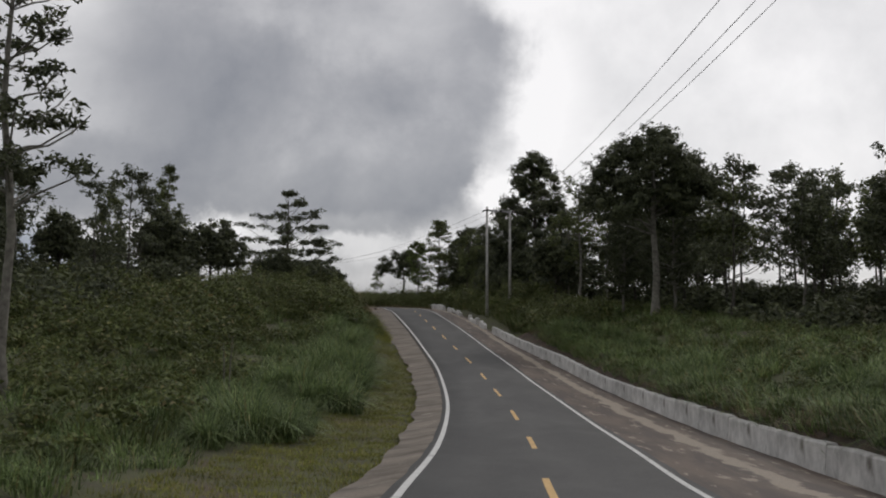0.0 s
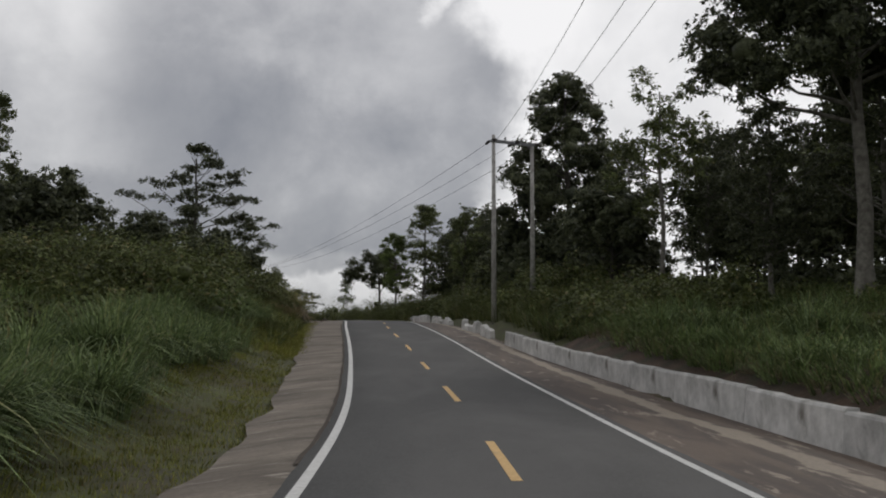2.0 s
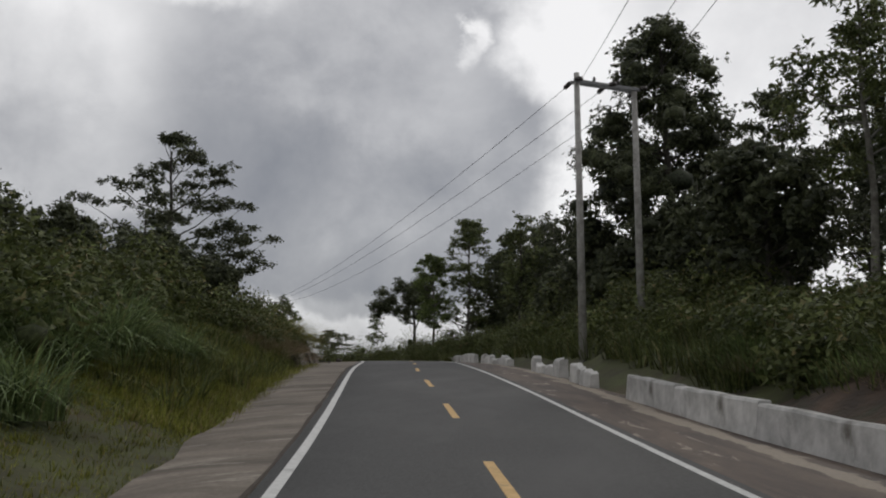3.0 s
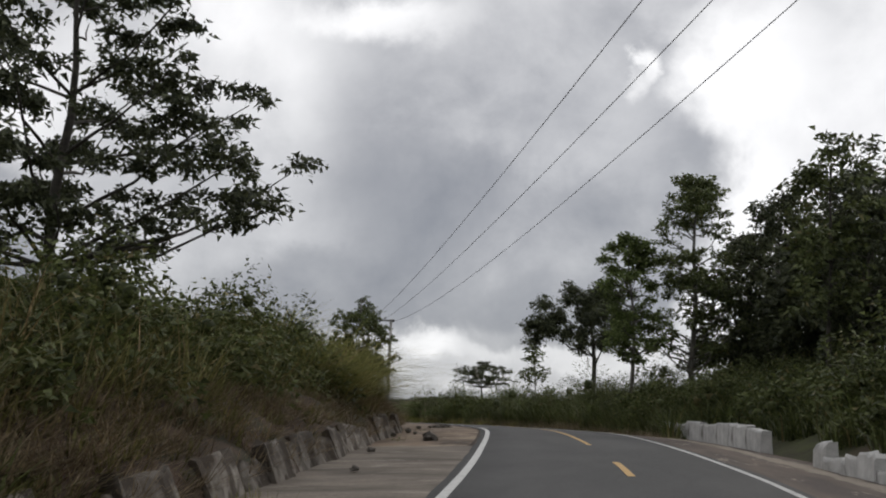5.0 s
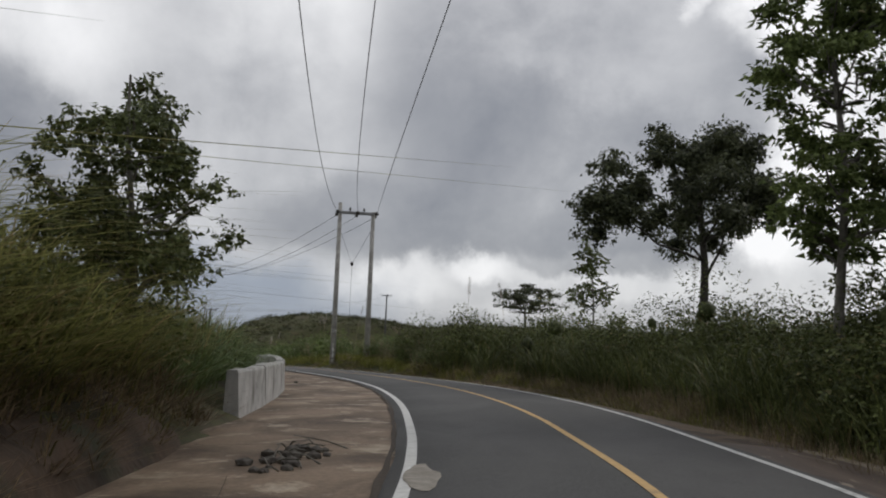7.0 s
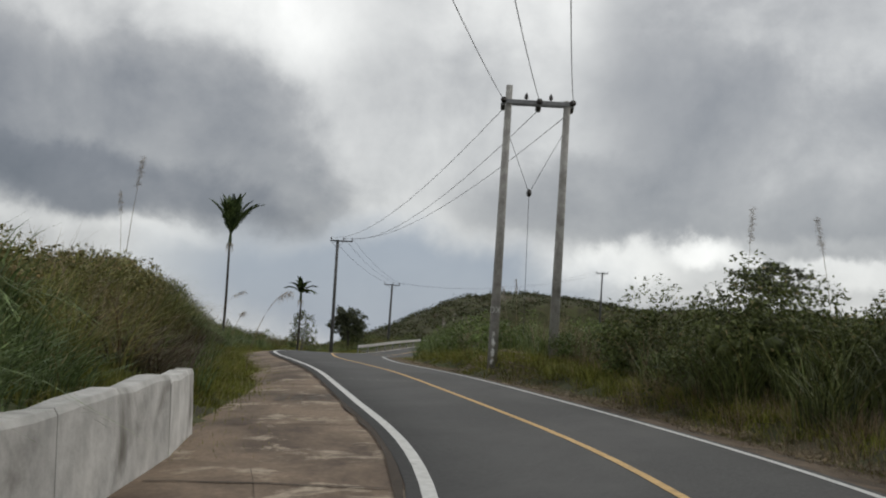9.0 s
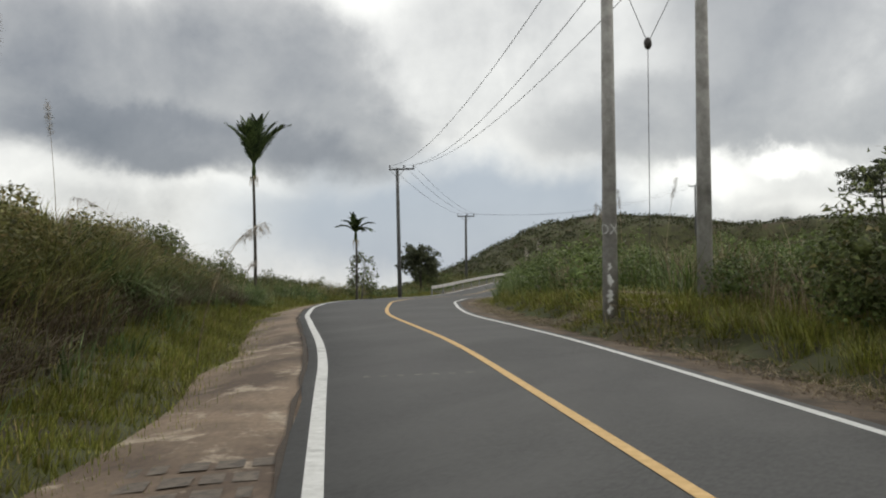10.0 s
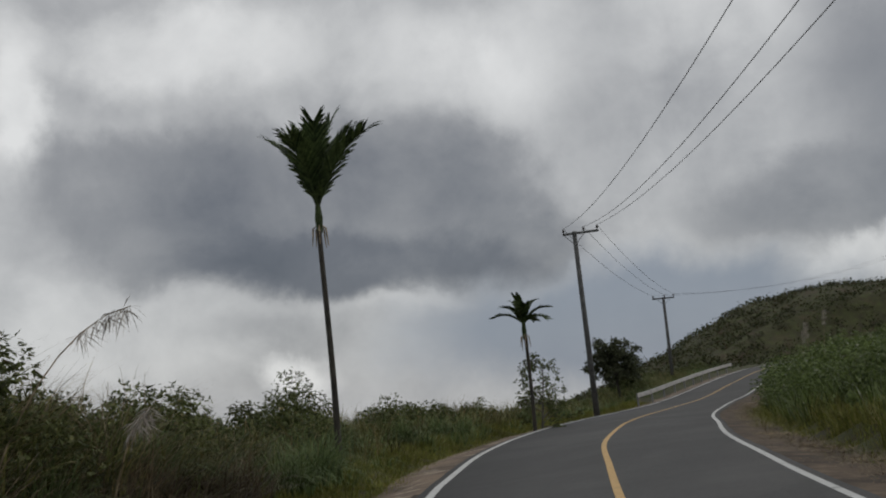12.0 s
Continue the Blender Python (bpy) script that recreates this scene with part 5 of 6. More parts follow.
def h_frame(a, b, top_a, top_b, za, zb, label):
    """Two concrete poles with one crossarm, three strings of insulators."""
    ca = Vector((a[0], a[1], za))
    ax = Vector((b[0] - a[0], b[1] - a[1], 0))
    L = ax.length
    p = thing("double_utility_pole", label, "utility pole", "power line poles")
    p.matrix_world = Matrix.Translation(ca) @ Matrix.Rotation(math.atan2(ax.y, ax.x), 4, "Z")
    arm = min(top_a, top_b) - 0.12 - za
    part("pole", pole_bm(top_a - za, 0.17, 0.11), M_POLE, p, "", True)
    bm = pole_bm(top_b - zb, 0.17, 0.11)
    bmesh.ops.translate(bm, verts=bm.verts, vec=(L, 0, zb - za))
    part("pole", bm, M_POLE, p, "", True)
    part("crossarm", box_bm((-0.22, -0.17, arm - 0.07), (L + 0.22, -0.11, arm + 0.07), 0.008), M_STEEL, p, "steel crossarm")
    part("crossarm", box_bm((-0.22, 0.11, arm - 0.07), (L + 0.22, 0.17, arm + 0.07), 0.008), M_STEEL, p, "steel crossarm")
    ends = []
    for s in (-0.16, L * 0.52, L + 0.16):
        for sgn in (-1, 1):
            bm = bmesh.new()
            for k in range(4):
                res = bmesh.ops.create_cone(bm, cap_ends=True, segments=10, radius1=0.10, radius2=0.05, depth=0.09)
                bmesh.ops.rotate(bm, verts=res["verts"], matrix=Matrix.Rotation(radians(90 * sgn), 3, "X"))
                bmesh.ops.translate(bm, verts=res["verts"], vec=(s, sgn * (0.26 + 0.10 * k), arm - 0.02 * k))
            part("strain_insulator", bm, M_DARK, p, "dark disc insulator string", True)
            ends.append(p.matrix_world @ Vector((s, sgn * 0.62, arm - 0.08)))
    for s in (L * 0.3, L * 0.72):
        part("insulator", insulator_bm((s, 0, arm + 0.07)), M_DARK, p, "dark pin insulator", True)
    return ends


def wire(a, b, sag, r=0.011, name="power_line", sway=0.0):
    """A hanging line: sag downwards, sway sideways at mid-span."""
    a, b = Vector(a), Vector(b)
    pts = []
    for k in range(49):
        u = k / 48
        q = a.lerp(b, u)
        q.z -= sag * 4 * u * (1 - u)
        q.x += sway * 4 * u * (1 - u)
        pts.append(q)
    v, f = tube(pts, [r] * 49, 6)
    return tagged(new(name, mesh_from(name, v, f, M_WIRE)), "dark overhead power line between poles", "power line", "power lines")


e1 = h_frame((3.95, 110.14), (6.38, 111.35), 14.85, 14.6, gz(3.95, 110.14), gz(6.38, 111.35), "pair of grey concrete poles with a shared steel crossarm")
e2 = h_frame((-28.2, 199.8), (-26.43, 200.55), 16.46, 16.02, gz(-28.2, 199.8), gz(-26.43, 200.55), "pair of grey concrete roadside poles with white paint marks")
e0 = single_pole(8.6, -12, gz(8.6, -12), 11.0, 0.0, "concrete pole with a steel crossarm")
e3 = single_pole(-63.25, 247.45, gz(-63.25, 247.45), 16.4, 0.45, "leaning grey concrete pole on the bend", -0.015, (-0.62, 1.32), (-0.56, 0.52, 1.25))
e4 = single_pole(-77.0, 283.2, gz(-77.0, 283.2), 14.95, 0.5, "grey concrete pole beside the guard rail")
e5 = single_pole(-64.9, 329.9, gz(-64.9, 329.9), 21.0, 0.2, "distant pole on the hill")
order1 = [e1[0], e1[2], e1[4]], [e1[1], e1[3], e1[5]]
order2 = [e2[0], e2[2], e2[4]], [e2[1], e2[3], e2[5]]
for k in range(3):
    wire(e0[k], order1[0][k], (3.4, 3.1, 2.6)[k])
    wire(order1[1][k], order2[0][k], (2.0, 1.7, 2.0)[k], sway=-0.8)
    wire(order2[1][k], e3[k], (1.3, 1.5, 1.25)[k])
    wire(e3[k], e4[k], 0.5)
    wire(e4[k], e5[k], 1.6, 0.006)


# ---------------------------------------------------------------- palms
def palm(x, y, crown_z, top_z, seed, label, size=1.0, rise=(0.85, 1.4), bend=0.30, fronds=9):
    rng = np.random.RandomState(seed)
    z0 = gz(x, y)
    p = thing("palm_tree", label, "palm tree", "palms on the rim", at=(x, y, z0))
    h = crown_z - z0
    zt = np.linspace(-0.3, h, 14)
    pts = np.stack([0.06 * np.sin(zt * 0.5), 0.05 * np.cos(zt * 0.6), zt], -1)
    child("trunk", mesh_from("trunk", *tube(pts, np.linspace(0.082, 0.06, 14), 9), M_BARK_DARK, True), p, "slender ringed grey trunk")
    child("crownshaft", mesh_from("crownshaft", *tube([(0, 0, h - 0.05), (0, 0, h + 0.3), (0, 0, h + 0.75)], [0.065, 0.10, 0.05], 9), M_PALM, True), p)
    reach = (top_z - crown_z) * size
    for k in range(fronds):
        a = k * 2 * math.pi / fronds + rng.uniform(-0.2, 0.2)
        el = rise[0] + (rise[1] - rise[0]) * ((k * 4) % fronds + rng.uniform(0, 1)) / fronds
        n = 12
        u = np.linspace(0, 1, n)
        L = reach * rng.uniform(0.95, 1.2)
        out = L * (0.85 * np.cos(el) * u + 0.11 * u ** 2)
        up = L * (np.sin(el) * u - bend * u ** 2.4 * (1.3 - 0.4 * el))
        rib = np.stack([np.cos(a) * out, np.sin(a) * out, h + 0.55 + up], -1)
        stem = tube(rib, np.linspace(0.03, 0.006, n), 5)
        side = np.array([-math.sin(a), math.cos(a), 0])
        V, Fc, c = [stem[0]], [stem[1]], len(stem[0])
        m = 34
        for j in range(m):
            f = 0.12 + 0.88 * j / (m - 1)
            q = np.array([np.interp(f, u, rib[:, i]) for i in range(3)])
            q0 = np.array([np.interp(max(f - 0.06, 0), u, rib[:, i]) for i in range(3)])
            q2 = np.array([np.interp(min(f + 0.03, 1), u, rib[:, i]) for i in range(3)])
            d = (q2 - q0) / (np.linalg.norm(q2 - q0) + 1e-6)
            ll = reach * 0.34 * min(1.0, (f / 0.30)) ** 0.7 * (1 - 0.30 * f) * rng.uniform(0.85, 1.1)
            for s in (-1, 1):
                w = side * s * (0.95 - 0.25 * f) + d * (0.55 + 0.5 * f) + np.array([0, 0, 0.28 + rng.uniform(-0.15, 0.15)])
                w /= np.linalg.norm(w)
                wd = d * 0.042
                V.append(np.array([q - wd, q + wd, q + w * ll * 0.65 + wd * 0.9, q + w * ll + np.array([0, 0, -0.12 * ll]), q + w * ll * 0.65 - wd * 0.9]))
                Fc.append(np.array([[c, c + 1, c + 2, c + 4]]))
                Fc.append(np.array([[c + 4, c + 2, c + 3, c + 3]]))
                c += 5
        verts = np.concatenate(V)
        faces = [tuple(dict.fromkeys(map(int, q))) for fb in Fc for q in fb]
        child("frond", mesh_from("frond", [tuple(q) for q in verts], faces, M_PALM), p)
    for k in range(5):
        a = k * 1.26 + 0.4
        L = rng.uniform(0.25, 0.5)
        pts = [(0.05 * math.cos(a), 0.05 * math.sin(a), h + 0.15), (0.16 * math.cos(a), 0.16 * math.sin(a), h + 0.05), (0.20 * math.cos(a), 0.20 * math.sin(a), h - L)]
        child("hanging_strand", mesh_from("hanging_strand", *tube(pts, [0.02, 0.025, 0.008], 5), M_STRAW, True), p, "dead hanging flower strand")
    return p


palm(-51.4, 216.3, 12.6, 15.0, 61, "tall slender areca palm on the grassy rim", 0.96, (1.02, 1.54), 0.30, 9)
palm(-57.0, 232.5, 10.3, 11.6, 62, "shorter areca palm behind a bush on the rim", 0.98, (0.45, 1.5), 0.40, 11)


# ---------------------------------------------------------------- walls, rail, rocks
def wall_run(name, label, y0, y1, off, h, thick, seg, seed, tilt=0.04, skip=(), mat=M_CONCRETE, ragged=1.0):
    """Low concrete wall in cast lengths: each a block of its own."""
    w = thing(name, label, "retaining wall", kind="structure")
    rng = random.Random(seed)
    y = y0
    while y < y1:
        L = seg * rng.uniform(0.85, 1.2)
        if not any(a < y < b for a, b in skip):
            o = off(y) if callable(off) else off
            o2 = off(y + L) if callable(off) else off
            p, q = at_road(y, o), at_road(min(y + L, y1), o2)
            hh = (h(y) if callable(h) else h) * rng.uniform(0.93, 1.07)
            d = Vector(q - p)
            ln_ = d.length
            z0 = -0.55
            bm = bmesh.new()
            n = 7
            s = 1 if o > 0 else -1
            rows = []
            for k in range(n + 1):
                u = k / n
                wob = [ragged * rng.uniform(-0.015, 0.015) for _ in range(3)]
                t_ = hh + wob[0]
                prof = [(0.0, z0), (tilt + 0.02 + wob[1], t_ - 0.05), (tilt + 0.05 + wob[1], t_), (thick + tilt, t_ - 0.01 + wob[2]), (thick + 0.05 + tilt, z0)]
                rows.append([bm.verts.new((u * (ln_ - 0.015), -s * a, b)) for a, b in prof])
            for k in range(n):
                for m in range(4):
                    f = (rows[k][m], rows[k][m + 1], rows[k + 1][m + 1], rows[k + 1][m])
                    bm.faces.new(f if s > 0 else f[::-1])
            bm.faces.new(rows[0][::-1] if s > 0 else rows[0])
            bm.faces.new(rows[-1] if s > 0 else rows[-1][::-1])
            ob = part("wall_block", bm, mat, w)
            ob.matrix_local = Matrix.Translation(p) @ d.to_track_quat("X", "Z").to_matrix().to_4x4()
        y += L
    return w


WALL_OFF = lambda y: float(np.interp(y, [-20, 22, 31, 43, 61, 72, 84, 92, 100], [6.2, 6.3, 6.3, 6.15, 5.95, 5.95, 5.5, 5.1, 4.9]))
wall_run("wall_roadside", "low stained grey concrete retaining wall along the shoulder", -6, 96.5, WALL_OFF, lambda y: 0.36 + 0.05 * math.sin(y * 0.21), 0.28, 4.3, 1)
wall_run("wall_fragment", "broken pieces of low white concrete wall", 98.5, 112, lambda y: 4.75, lambda y: 0.30 + 0.12 * math.sin(y * 2.1), 0.3, 1.5, 2, skip=((98.4, 100.0), (103, 105), (108, 109.5)), ragged=5.0)
wall_run("wall_crest", "weathered white concrete wall on the outer shoulder", 140, 155, lambda y: float(np.interp(y, [138, 155], [5.2, 5.55])), lambda y: 0.50 + 0.05 * math.sin(y * 1.7), 0.3, 2.0, 3, ragged=2.5)
wall_run("wall_fragment", "weathered remains of a white concrete wall in the weeds", 122, 134, lambda y: 4.9, lambda y: 0.26 + 0.12 * math.sin(y * 1.9), 0.3, 1.7, 7, skip=((126, 127.5), (130.5, 131.6)), ragged=5.0)
wall_run("wall_cut", "cracked concrete lining below the cut bank", 118, 147, lambda y: -4.95 + 0.12 * math.sin(y * 1.3), lambda y: 0.34 + 0.12 * math.sin(y * 2.3), 0.2, 1.3, 4, 0.36, ((121.5, 122.6), (136.5, 137.5)), M_LINING, 4.0)
wall_run("wall_bank", "low concrete wall holding back the grassy bank", 162, 181.5, lambda y: float(np.interp(y, [162, 181.5], [-5.3, -4.9])), 0.70, 0.25, 3.5, 5)
def sink(y, y0, y1):
    """The bank runs out into the ground at both ends."""
    return 1.3 * max(0.0, 1 - min(y - y0, y1 - y) / 6.0)


cut = ribbon("bare_bank", -6, 93, lambda y: [WALL_OFF(y) + 0.2, WALL_OFF(y) + 0.9 + 0.2 * noise.noise(Vector((y, 0, 0))), WALL_OFF(y) + 1.9 + 0.5 * noise.noise(Vector((y * 0.4, 2, 0)))],
             lambda y: [0.18 - sink(y, -6, 93), 0.55 + 0.12 * noise.noise(Vector((y * 0.8, 5, 0))) - sink(y, -6, 93), 0.98 - sink(y, -6, 93)], M_EARTH)
tagged(cut, "bare brown earth bank above the concrete wall", "earth bank", kind="structure")
def face(y):
    return [-7.2 + 0.5 * noise.noise(Vector((y * 0.4, 2, 0))), -6.6 + 0.5 * noise.noise(Vector((y * 0.7, 7, 0))), -6.1 + 0.4 * noise.noise(Vector((y, 0, 0))), -5.5 + 0.3 * noise.noise(Vector((y * 1.3, 4, 0))), -5.2]


cut = ribbon("bare_bank", 114, 162, face,
             lambda y: [q - sink(y, 114, 162) for q in [1.25, 1.0 + 0.3 * noise.noise(Vector((y * 0.8, 5, 0))), 0.65 + 0.3 * noise.noise(Vector((y * 1.1, 8, 0))), 0.3 + 0.2 * noise.noise(Vector((y * 0.9, 3, 0))), -0.2]], M_EARTH)
tagged(cut, "bare brown earth face of the cut bank", "earth bank", kind="structure")


def guard_rail():
    g = thing("guard_rail", "pale steel guard rail on the outside of the bend", "guard rail")
    ys = np.linspace(257, 295, 30)
    prof = [(0.0, 0.42), (0.05, 0.47), (0.0, 0.53), (0.0, 0.58), (0.05, 0.64), (0.0, 0.70)]
    rows = np.array([[at_road(y, -3.6 + a, b) for a, b in prof] for y in ys])
    n, m = rows.shape[:2]
    a, b = np.meshgrid(np.arange(n - 1), np.arange(m - 1), indexing="ij")
    f = np.stack([a * m + b, a * m + b + 1, (a + 1) * m + b + 1, (a + 1) * m + b], -1).reshape(-1, 4)
    back = rows.copy()
    back[..., 0] -= 0.012
    v = np.concatenate([rows.reshape(-1, 3), back.reshape(-1, 3)])
    child("rail", mesh_from("rail", v, np.concatenate([f, f[:, ::-1] + n * m]), M_CONCRETE, True), g, "pale corrugated steel rail")
    for y in np.arange(257.5, 295, 4):
        c = at_road(y, -3.72)
        child("post", mesh_from("post", *tube([(c[0], c[1], c[2] - 0.5), (c[0], c[1], c[2] + 0.68)], [0.06, 0.06], 8), M_STEEL), g)


guard_rail()


def rock(x, y, r, seed, label="dark loose rock on the shoulder"):
    bm = bmesh.new()
    bmesh.ops.create_icosphere(bm, subdivisions=2, radius=r)
    for v in bm.verts:
        v.co *= 0.75 + 0.5 * noise.noise(v.co * (1.6 / r) + Vector((seed, 0, 0)))
        v.co.z *= 0.65
    me = bpy.data.meshes.new("rock")
    bm.to_mesh(me)
    bm.free()
    me.materials.append(M_ROCK)
    ob = new("rock", me)
    _, d, rz = locate([x], [y])
    ob.location = (x, y, float(rz[0]) - 0.05 + r * 0.25)
    return tagged(ob, label, "rock")


rock(-9.46, 138.2, 0.28, 1)


# ---------------------------------------------------------------- small roadside things
def pole_paint():
    """Letters and a smear of white paint on the nearer of the two roadside poles."""
    z0 = gz(-28.2, 199.8)
    cu = bpy.data.curves.new("painted_letters", "FONT")
    cu.body, cu.size, cu.extrude, cu.align_x = "DX", 0.30, 0.002, "CENTER"
    ob = new("painted_letters", cu)
    me = bpy.data.meshes.new_from_object(ob)
    bpy.data.objects.remove(ob)
    me.materials.clear()
    me.materials.append(M_WHITE)
    # wrapped round the shaft, facing the oncoming road
    face_a = math.atan2(-1.0, 0.30)
    for v in me.vertices:
        x, y, z = v.co
        zz = 1.72 + y
        r = 0.17 - 0.06 * zz / 9.3 + 0.004 + z
        a = face_a + x / r
        v.co = (r * math.cos(a), r * math.sin(a), zz)
    t = new("painted_letters", me)
    t.location = (-28.2, 199.8, z0)
    tagged(t, "white painted letters on the concrete pole", "graffiti")
    rng = random.Random(4)
    bm = bmesh.new()
    prev = None
    for k in range(30):
        h0 = 0.08 + 0.036 * k
        mid, w = face_a + rng.uniform(-0.2, 0.2), rng.uniform(0.08, 0.5) * (0.15 if k % 9 in (5, 6, 7) else 1)
        row = [bm.verts.new(((0.176 - 0.06 * h0 / 9.3) * math.cos(mid + w * s), (0.176 - 0.06 * h0 / 9.3) * math.sin(mid + w * s), h0)) for s in (-1, -0.5, 0, 0.5, 1)]
        if prev:
            for m in range(4):
                bm.faces.new((prev[m], prev[m + 1], row[m + 1], row[m]))
        prev = row
    me = bpy.data.meshes.new("paint_smear")
    bm.to_mesh(me)
    bm.free()
    me.materials.append(M_WHITE)
    o = new("paint_smear", me)
    o.location = (-28.2, 199.8, z0)
    tagged(o, "smeared white paint on the foot of the pole", "paint")


pole_paint()


def guy_wire():
    """Bridle between the two poles, a strain insulator, and the stay to the ground."""
    a, b = Vector((-28.2, 199.8, 15.0)), Vector((-26.43, 200.55, 15.1))
    m = Vector((-27.6, 200.6, 13.0))
    foot = Vector((-28.6, 203.5, gz(-28.6, 203.5) - 0.1))
    for p, q in ((a, m), (b, m), (m, foot)):
        wire(p, q, 0.0, 0.008, "stay_wire")
    bm = bmesh.new()
    bmesh.ops.create_icosphere(bm, subdivisions=2, radius=0.09)
    for v in bm.verts:
        v.co.z *= 1.5
    me = bpy.data.meshes.new("stay_insulator")
    bm.to_mesh(me)
    bm.free()
    me.materials.append(M_DARK)
    o = new("stay_insulator", me)
    o.location = m
    tagged(o, "dark egg-shaped insulator hanging on the stay wire", "insulator")


guy_wire()


def plume(x, y, h, lean, heading, seed, droop=0.0):
    """A reed stalk with a feathery seed head."""
    rng = np.random.RandomState(seed)
    z0 = gz(x, y)
    u = np.linspace(0, 1, 12)
    d = np.array([math.cos(heading), math.sin(heading)])
    out = lean * h * u ** 1.8
    pts = np.stack([d[0] * out, d[1] * out, h * (u - droop * u ** 4)], -1)
    p = thing("reed_plume", "tall dry reed with a pale feathery head", "reed", "reeds in the brush", at=(x, y, z0))
    child("stalk", mesh_from("stalk", *tube(pts, np.linspace(0.012, 0.004, 12), 5), M_STRAW, True), p)
    n = 110 if droop else 260
    f = rng.uniform(0.80, 1.0, n)
    c = np.stack([np.interp(f, u, pts[:, k]) for k in range(3)], -1)
    v, fc = leaves(rng, c, 0.20 if droop else 0.13, 0.004, droop=1.6 if droop else 0.5, up=0.6)
    child("seed_head", mesh_from("seed_head", v, fc, M_PLUME), p, "pale feathery seed head")


rngp = random.Random(8)
for y, o, h in ((213, 8.0, 3.2), (214, 9.2, 3.6), (216, 8.5, 3.4), (211, 10.0, 3.8), (217.5, 9.5, 3.3), (190, 10, 4.2), (192, 8.8, 4.6), (176, 9, 4.4), (234, 6.6, 2.6), (235, 7.2, 2.9), (236, 6.4, 2.5),
                (194.5, -7.6, 4.0), (202, -8.4, 3.9)):
    c = at_road(y, o)
    plume(c[0], c[1], h, rngp.uniform(0.05, 0.22), rngp.uniform(0, 6.28), int(y * 7 + o * 3))
for x, y, h, l, w in ((-41.6, 202.5, 3.1, 0.42, 0.86), (-41.2, 203.4, 2.4, 0.20, 0.6), (-42.6, 200.8, 3.0, 0.60, 3.9), (-42.0, 201.4, 2.5, 0.50, 4.1), (-31.6, 191.2, 3.0, 0.35, 0.7)):
    plume(x, y, h, l, w, int(y * 5 + h * 10), 0.22)


def road_patch(y, o, w, l, seed, mat, label):
    """A thin worn patch on the asphalt, with a ragged outline."""
    rng = random.Random(seed)
    n = 18
    pts = []
    for k in range(n):
        a = 2 * math.pi * k / n
        r = rng.uniform(0.75, 1.1)
        pts.append(at_road(y + l / 2 * r * math.sin(a), o + w / 2 * r * math.cos(a), crown(o) + 0.001))
    me = mesh_from("road_patch", [tuple(p) for p in pts], [tuple(range(n))], mat)
    tagged(new("road_patch", me), label, "road patch")


road_patch(153.6, -2.0, 0.40, 2.2, 2, M_CEMENT, "pale cement patch on the road edge")
for k in range(7):
    road_patch(137.9 + 0.02 * k, -1.75 + 0.22 * k, 0.12, 0.04, 30 + k, M_CEMENT, "faint chalk mark across the lane")
    road_patch(191.0 + 0.02 * k, -1.75 + 0.22 * k, 0.12, 0.04, 40 + k, M_CEMENT, "faint chalk mark across the lane")


def sticks(x, y):
    t = thing("bare_sapling", "pair of thin bare pale sticks in the weeds", "sapling", at=(x, y, gz(x, y)))
    for k, (dx, l) in enumerate(((0.05, 0.12), (-0.12, -0.08))):
        pts = [(dx, 0, -0.1), (dx + l * 0.4, 0.03, 1.2), (dx + l, 0.05, 2.3 - 0.3 * k)]
        child("stick", mesh_from("stick", *tube(pts, [0.03, 0.025, 0.012], 6), M_BARK, True), t)


c = at_road(42, -11)
sticks(c[0], c[1])
for k, (y, o, r) in enumerate(((141, -4.9, 0.12), (143, -4.4, 0.09), (144.5, -4.7, 0.14), (128, -4.2, 0.10), (133, -4.6, 0.12), (150, -4.6, 0.13), (176, -4.6, 0.08))):
    c = at_road(y, o)
    rock(c[0], c[1], r, 20 + k, "small broken stone on the dirt shoulder")
tufts("verge_grass", "weed tufts growing on the dirt shoulder", 140, 26, 139, 150, -5.0, -4.0, 0.35, M_GRASS, 40, 0.16, 0.9, 0.008)
tufts("dry_grass", "dead weeds overhanging the bare bank", 141, 520, 4, 95, 6.9, 7.9, 0.5, M_STRAW, 30, 0.3, 1.2, 0.010, 1, 0.33)
tufts("tall_grass", "grass hanging over the bare bank", 142, 760, 4, 95, 6.8, 8.3, 0.8, M_GRASS, 26, 0.35, 1.3, 0.019, 2, 0.3)
tufts("dry_grass", "grey dead weeds at the foot of the shrubs", 143, 520, 150, 190, 4.0, 5.6, 0.7, M_STRAW, 26, 0.3, 0.9, 0.010, 1)


SLAB_TREE = BVHTree.FromPolygons([v.co[:] for v in slabs.data.vertices], [tuple(p.vertices) for p in slabs.data.polygons])


def on_slab(q):
    """Height of the left shoulder's surface under a point."""
    hit = SLAB_TREE.ray_cast(Vector((q[0], q[1], q[2] + 3.0)), Vector((0, 0, -1)))[0]
    return hit.z if hit else q[2] - 0.08


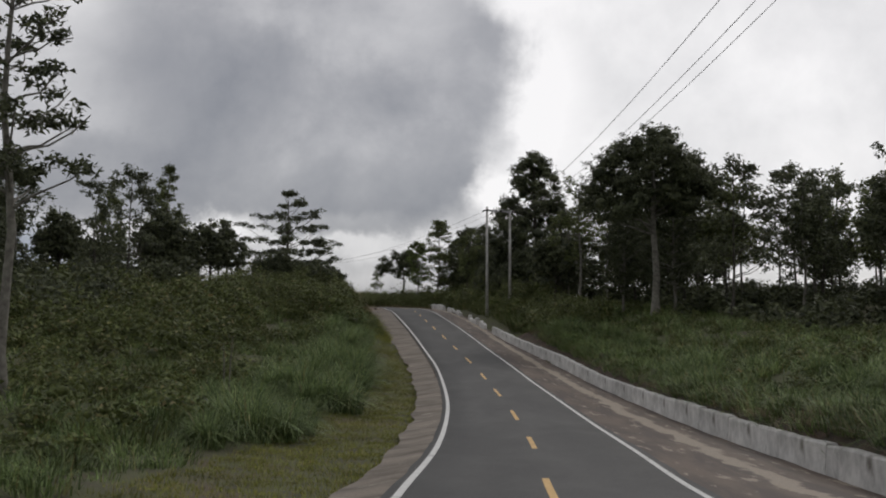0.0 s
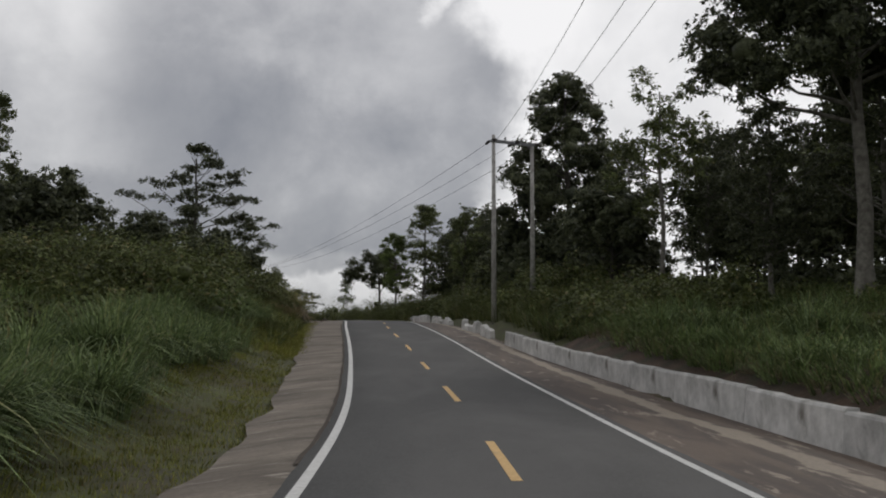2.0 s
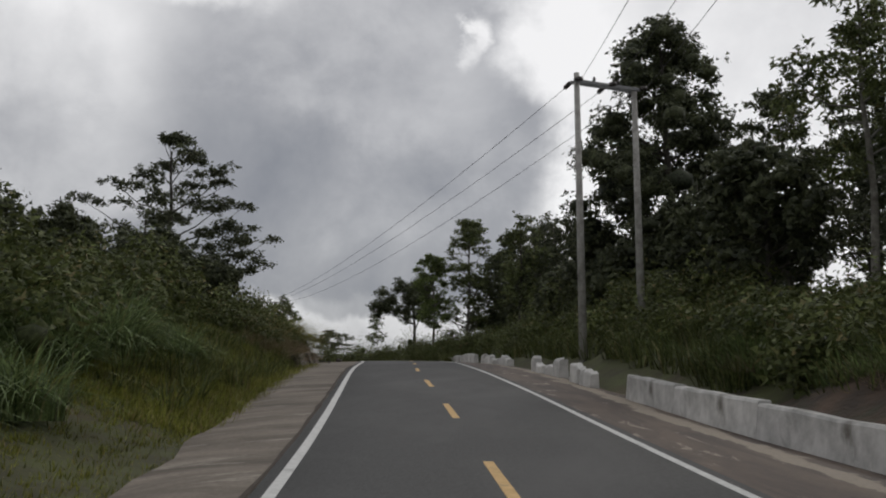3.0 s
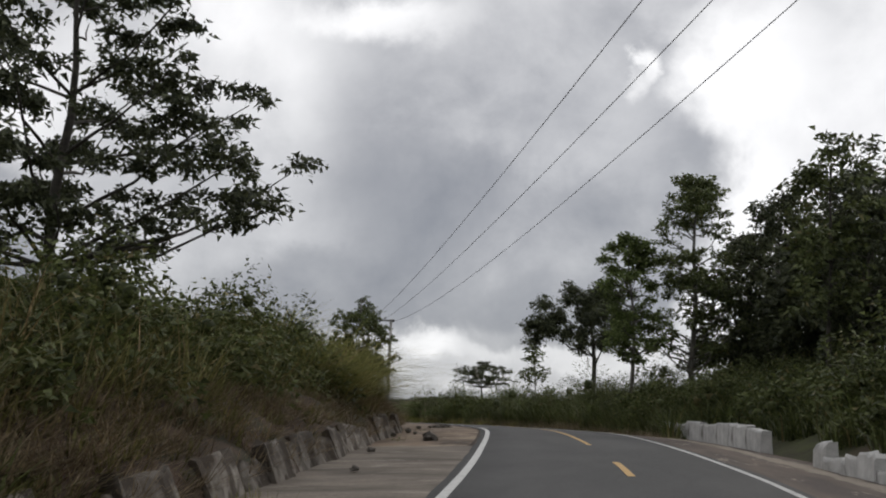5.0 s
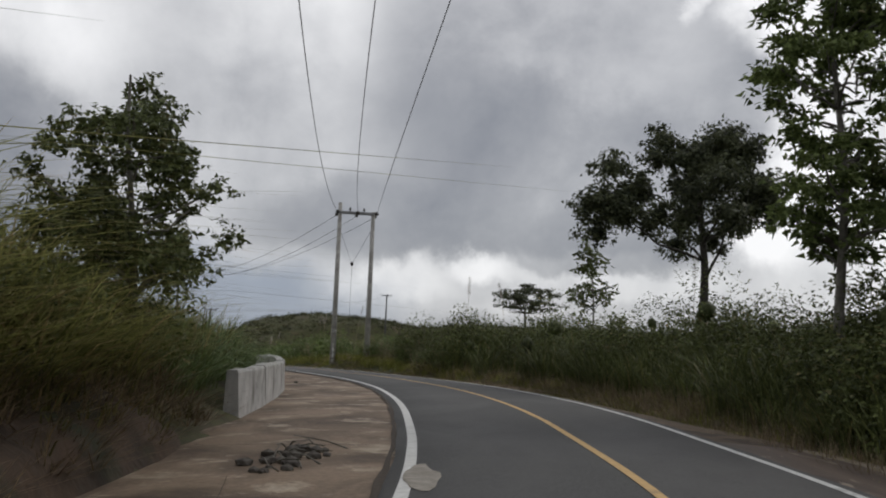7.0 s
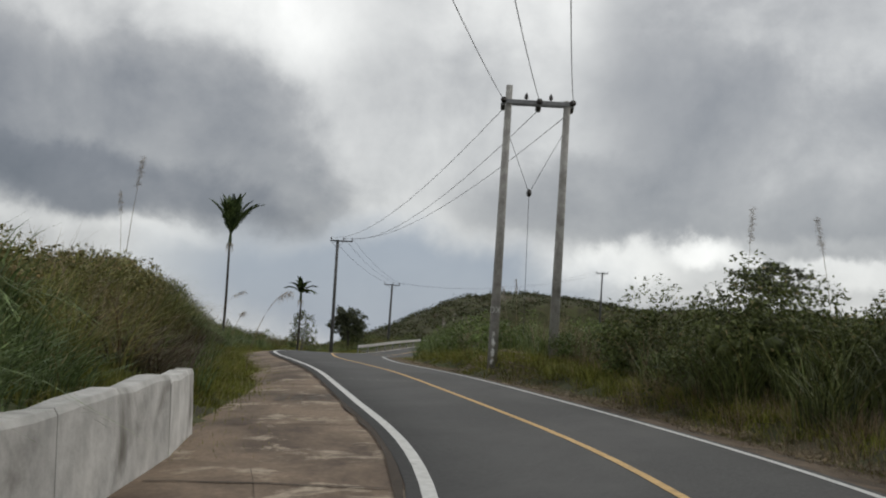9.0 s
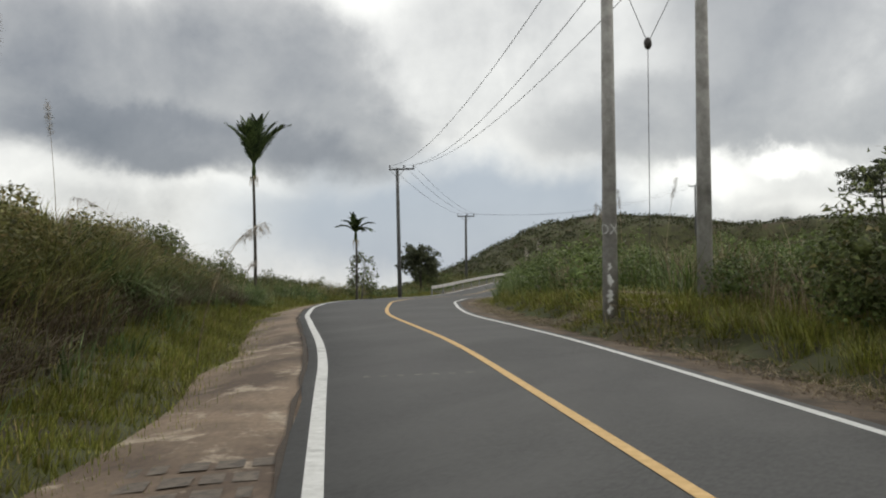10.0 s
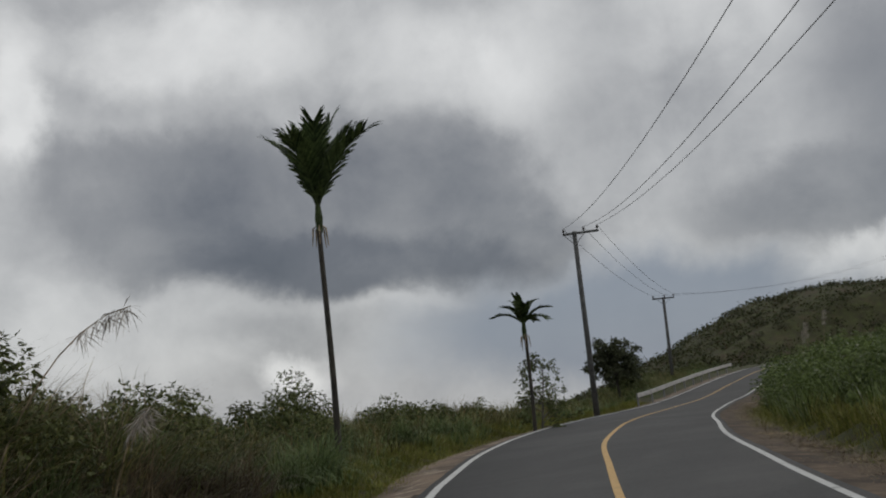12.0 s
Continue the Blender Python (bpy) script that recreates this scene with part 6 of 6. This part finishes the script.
def bar_rows(y, o, seed):
    """Three short rows of dark bars of uneven width, just above the shoulder."""
    rng = random.Random(seed)
    c = at_road(y, o)
    t = thing("shoulder_bars", "three rows of dark bars on the shoulder", "road marking", at=(c[0], c[1], on_slab(c)))
    base = Vector(t.location)
    for row in range(3):
        x = -0.55
        while x < 0.5:
            w = rng.uniform(0.10, 0.24)
            quad = []
            for dx, dy in ((x, 0.0), (x + w, 0.0), (x + w, 0.26), (x, 0.26)):
                q = at_road(y + 0.42 * row + dy, o + dx)
                quad.append(tuple(Vector((q[0], q[1], on_slab(q) + 0.008)) - base))
            child("bar", mesh_from("bar", quad, [(0, 1, 2, 3)], M_BARS), t)
            x += w + rng.uniform(0.05, 0.10)


def debris(y0, y1, o0, o1, seed):
    """A low heap of broken stones and twigs swept to the road's edge."""
    rng = random.Random(seed)
    a = at_road((y0 + y1) / 2, (o0 + o1) / 2)
    base = Vector((a[0], a[1], on_slab(a)))
    t = thing("debris_heap", "low heap of broken stones and dead twigs on the shoulder", "debris", at=tuple(base))
    for k in range(34):
        q = at_road(rng.triangular(y0, y1), rng.triangular(o0, o1))
        c = Vector((q[0], q[1], on_slab(q))) - base
        rad = rng.uniform(0.04, 0.11)
        bm = bmesh.new()
        bmesh.ops.create_icosphere(bm, subdivisions=1, radius=rad)
        for v in bm.verts:
            v.co = Vector((v.co.x * 1.2, v.co.y, v.co.z * 0.7)) * rng.uniform(0.75, 1.15) + c + Vector((0, 0, rad * 0.35))
        part("stone", bm, M_ROCK, t)
    for k in range(16):
        q = at_road(rng.triangular(y0, y1), rng.triangular(o0, o1))
        c = Vector((q[0], q[1], on_slab(q) + 0.05)) - base
        d = Vector((rng.uniform(-1, 1), rng.uniform(-1, 1), rng.uniform(0.0, 0.25))) * rng.uniform(0.2, 0.5)
        pts = [tuple(c - d), tuple(c + Vector((0, 0, 0.04))), tuple(c + d)]
        child("twig", mesh_from("twig", *tube(pts, [0.012, 0.010, 0.005], 5), M_BARK, True), t)


bar_rows(185.9, -3.2, 5)
bar_rows(137.0, -2.8, 6)
debris(153.6, 157.0, -4.1, -3.1, 7)
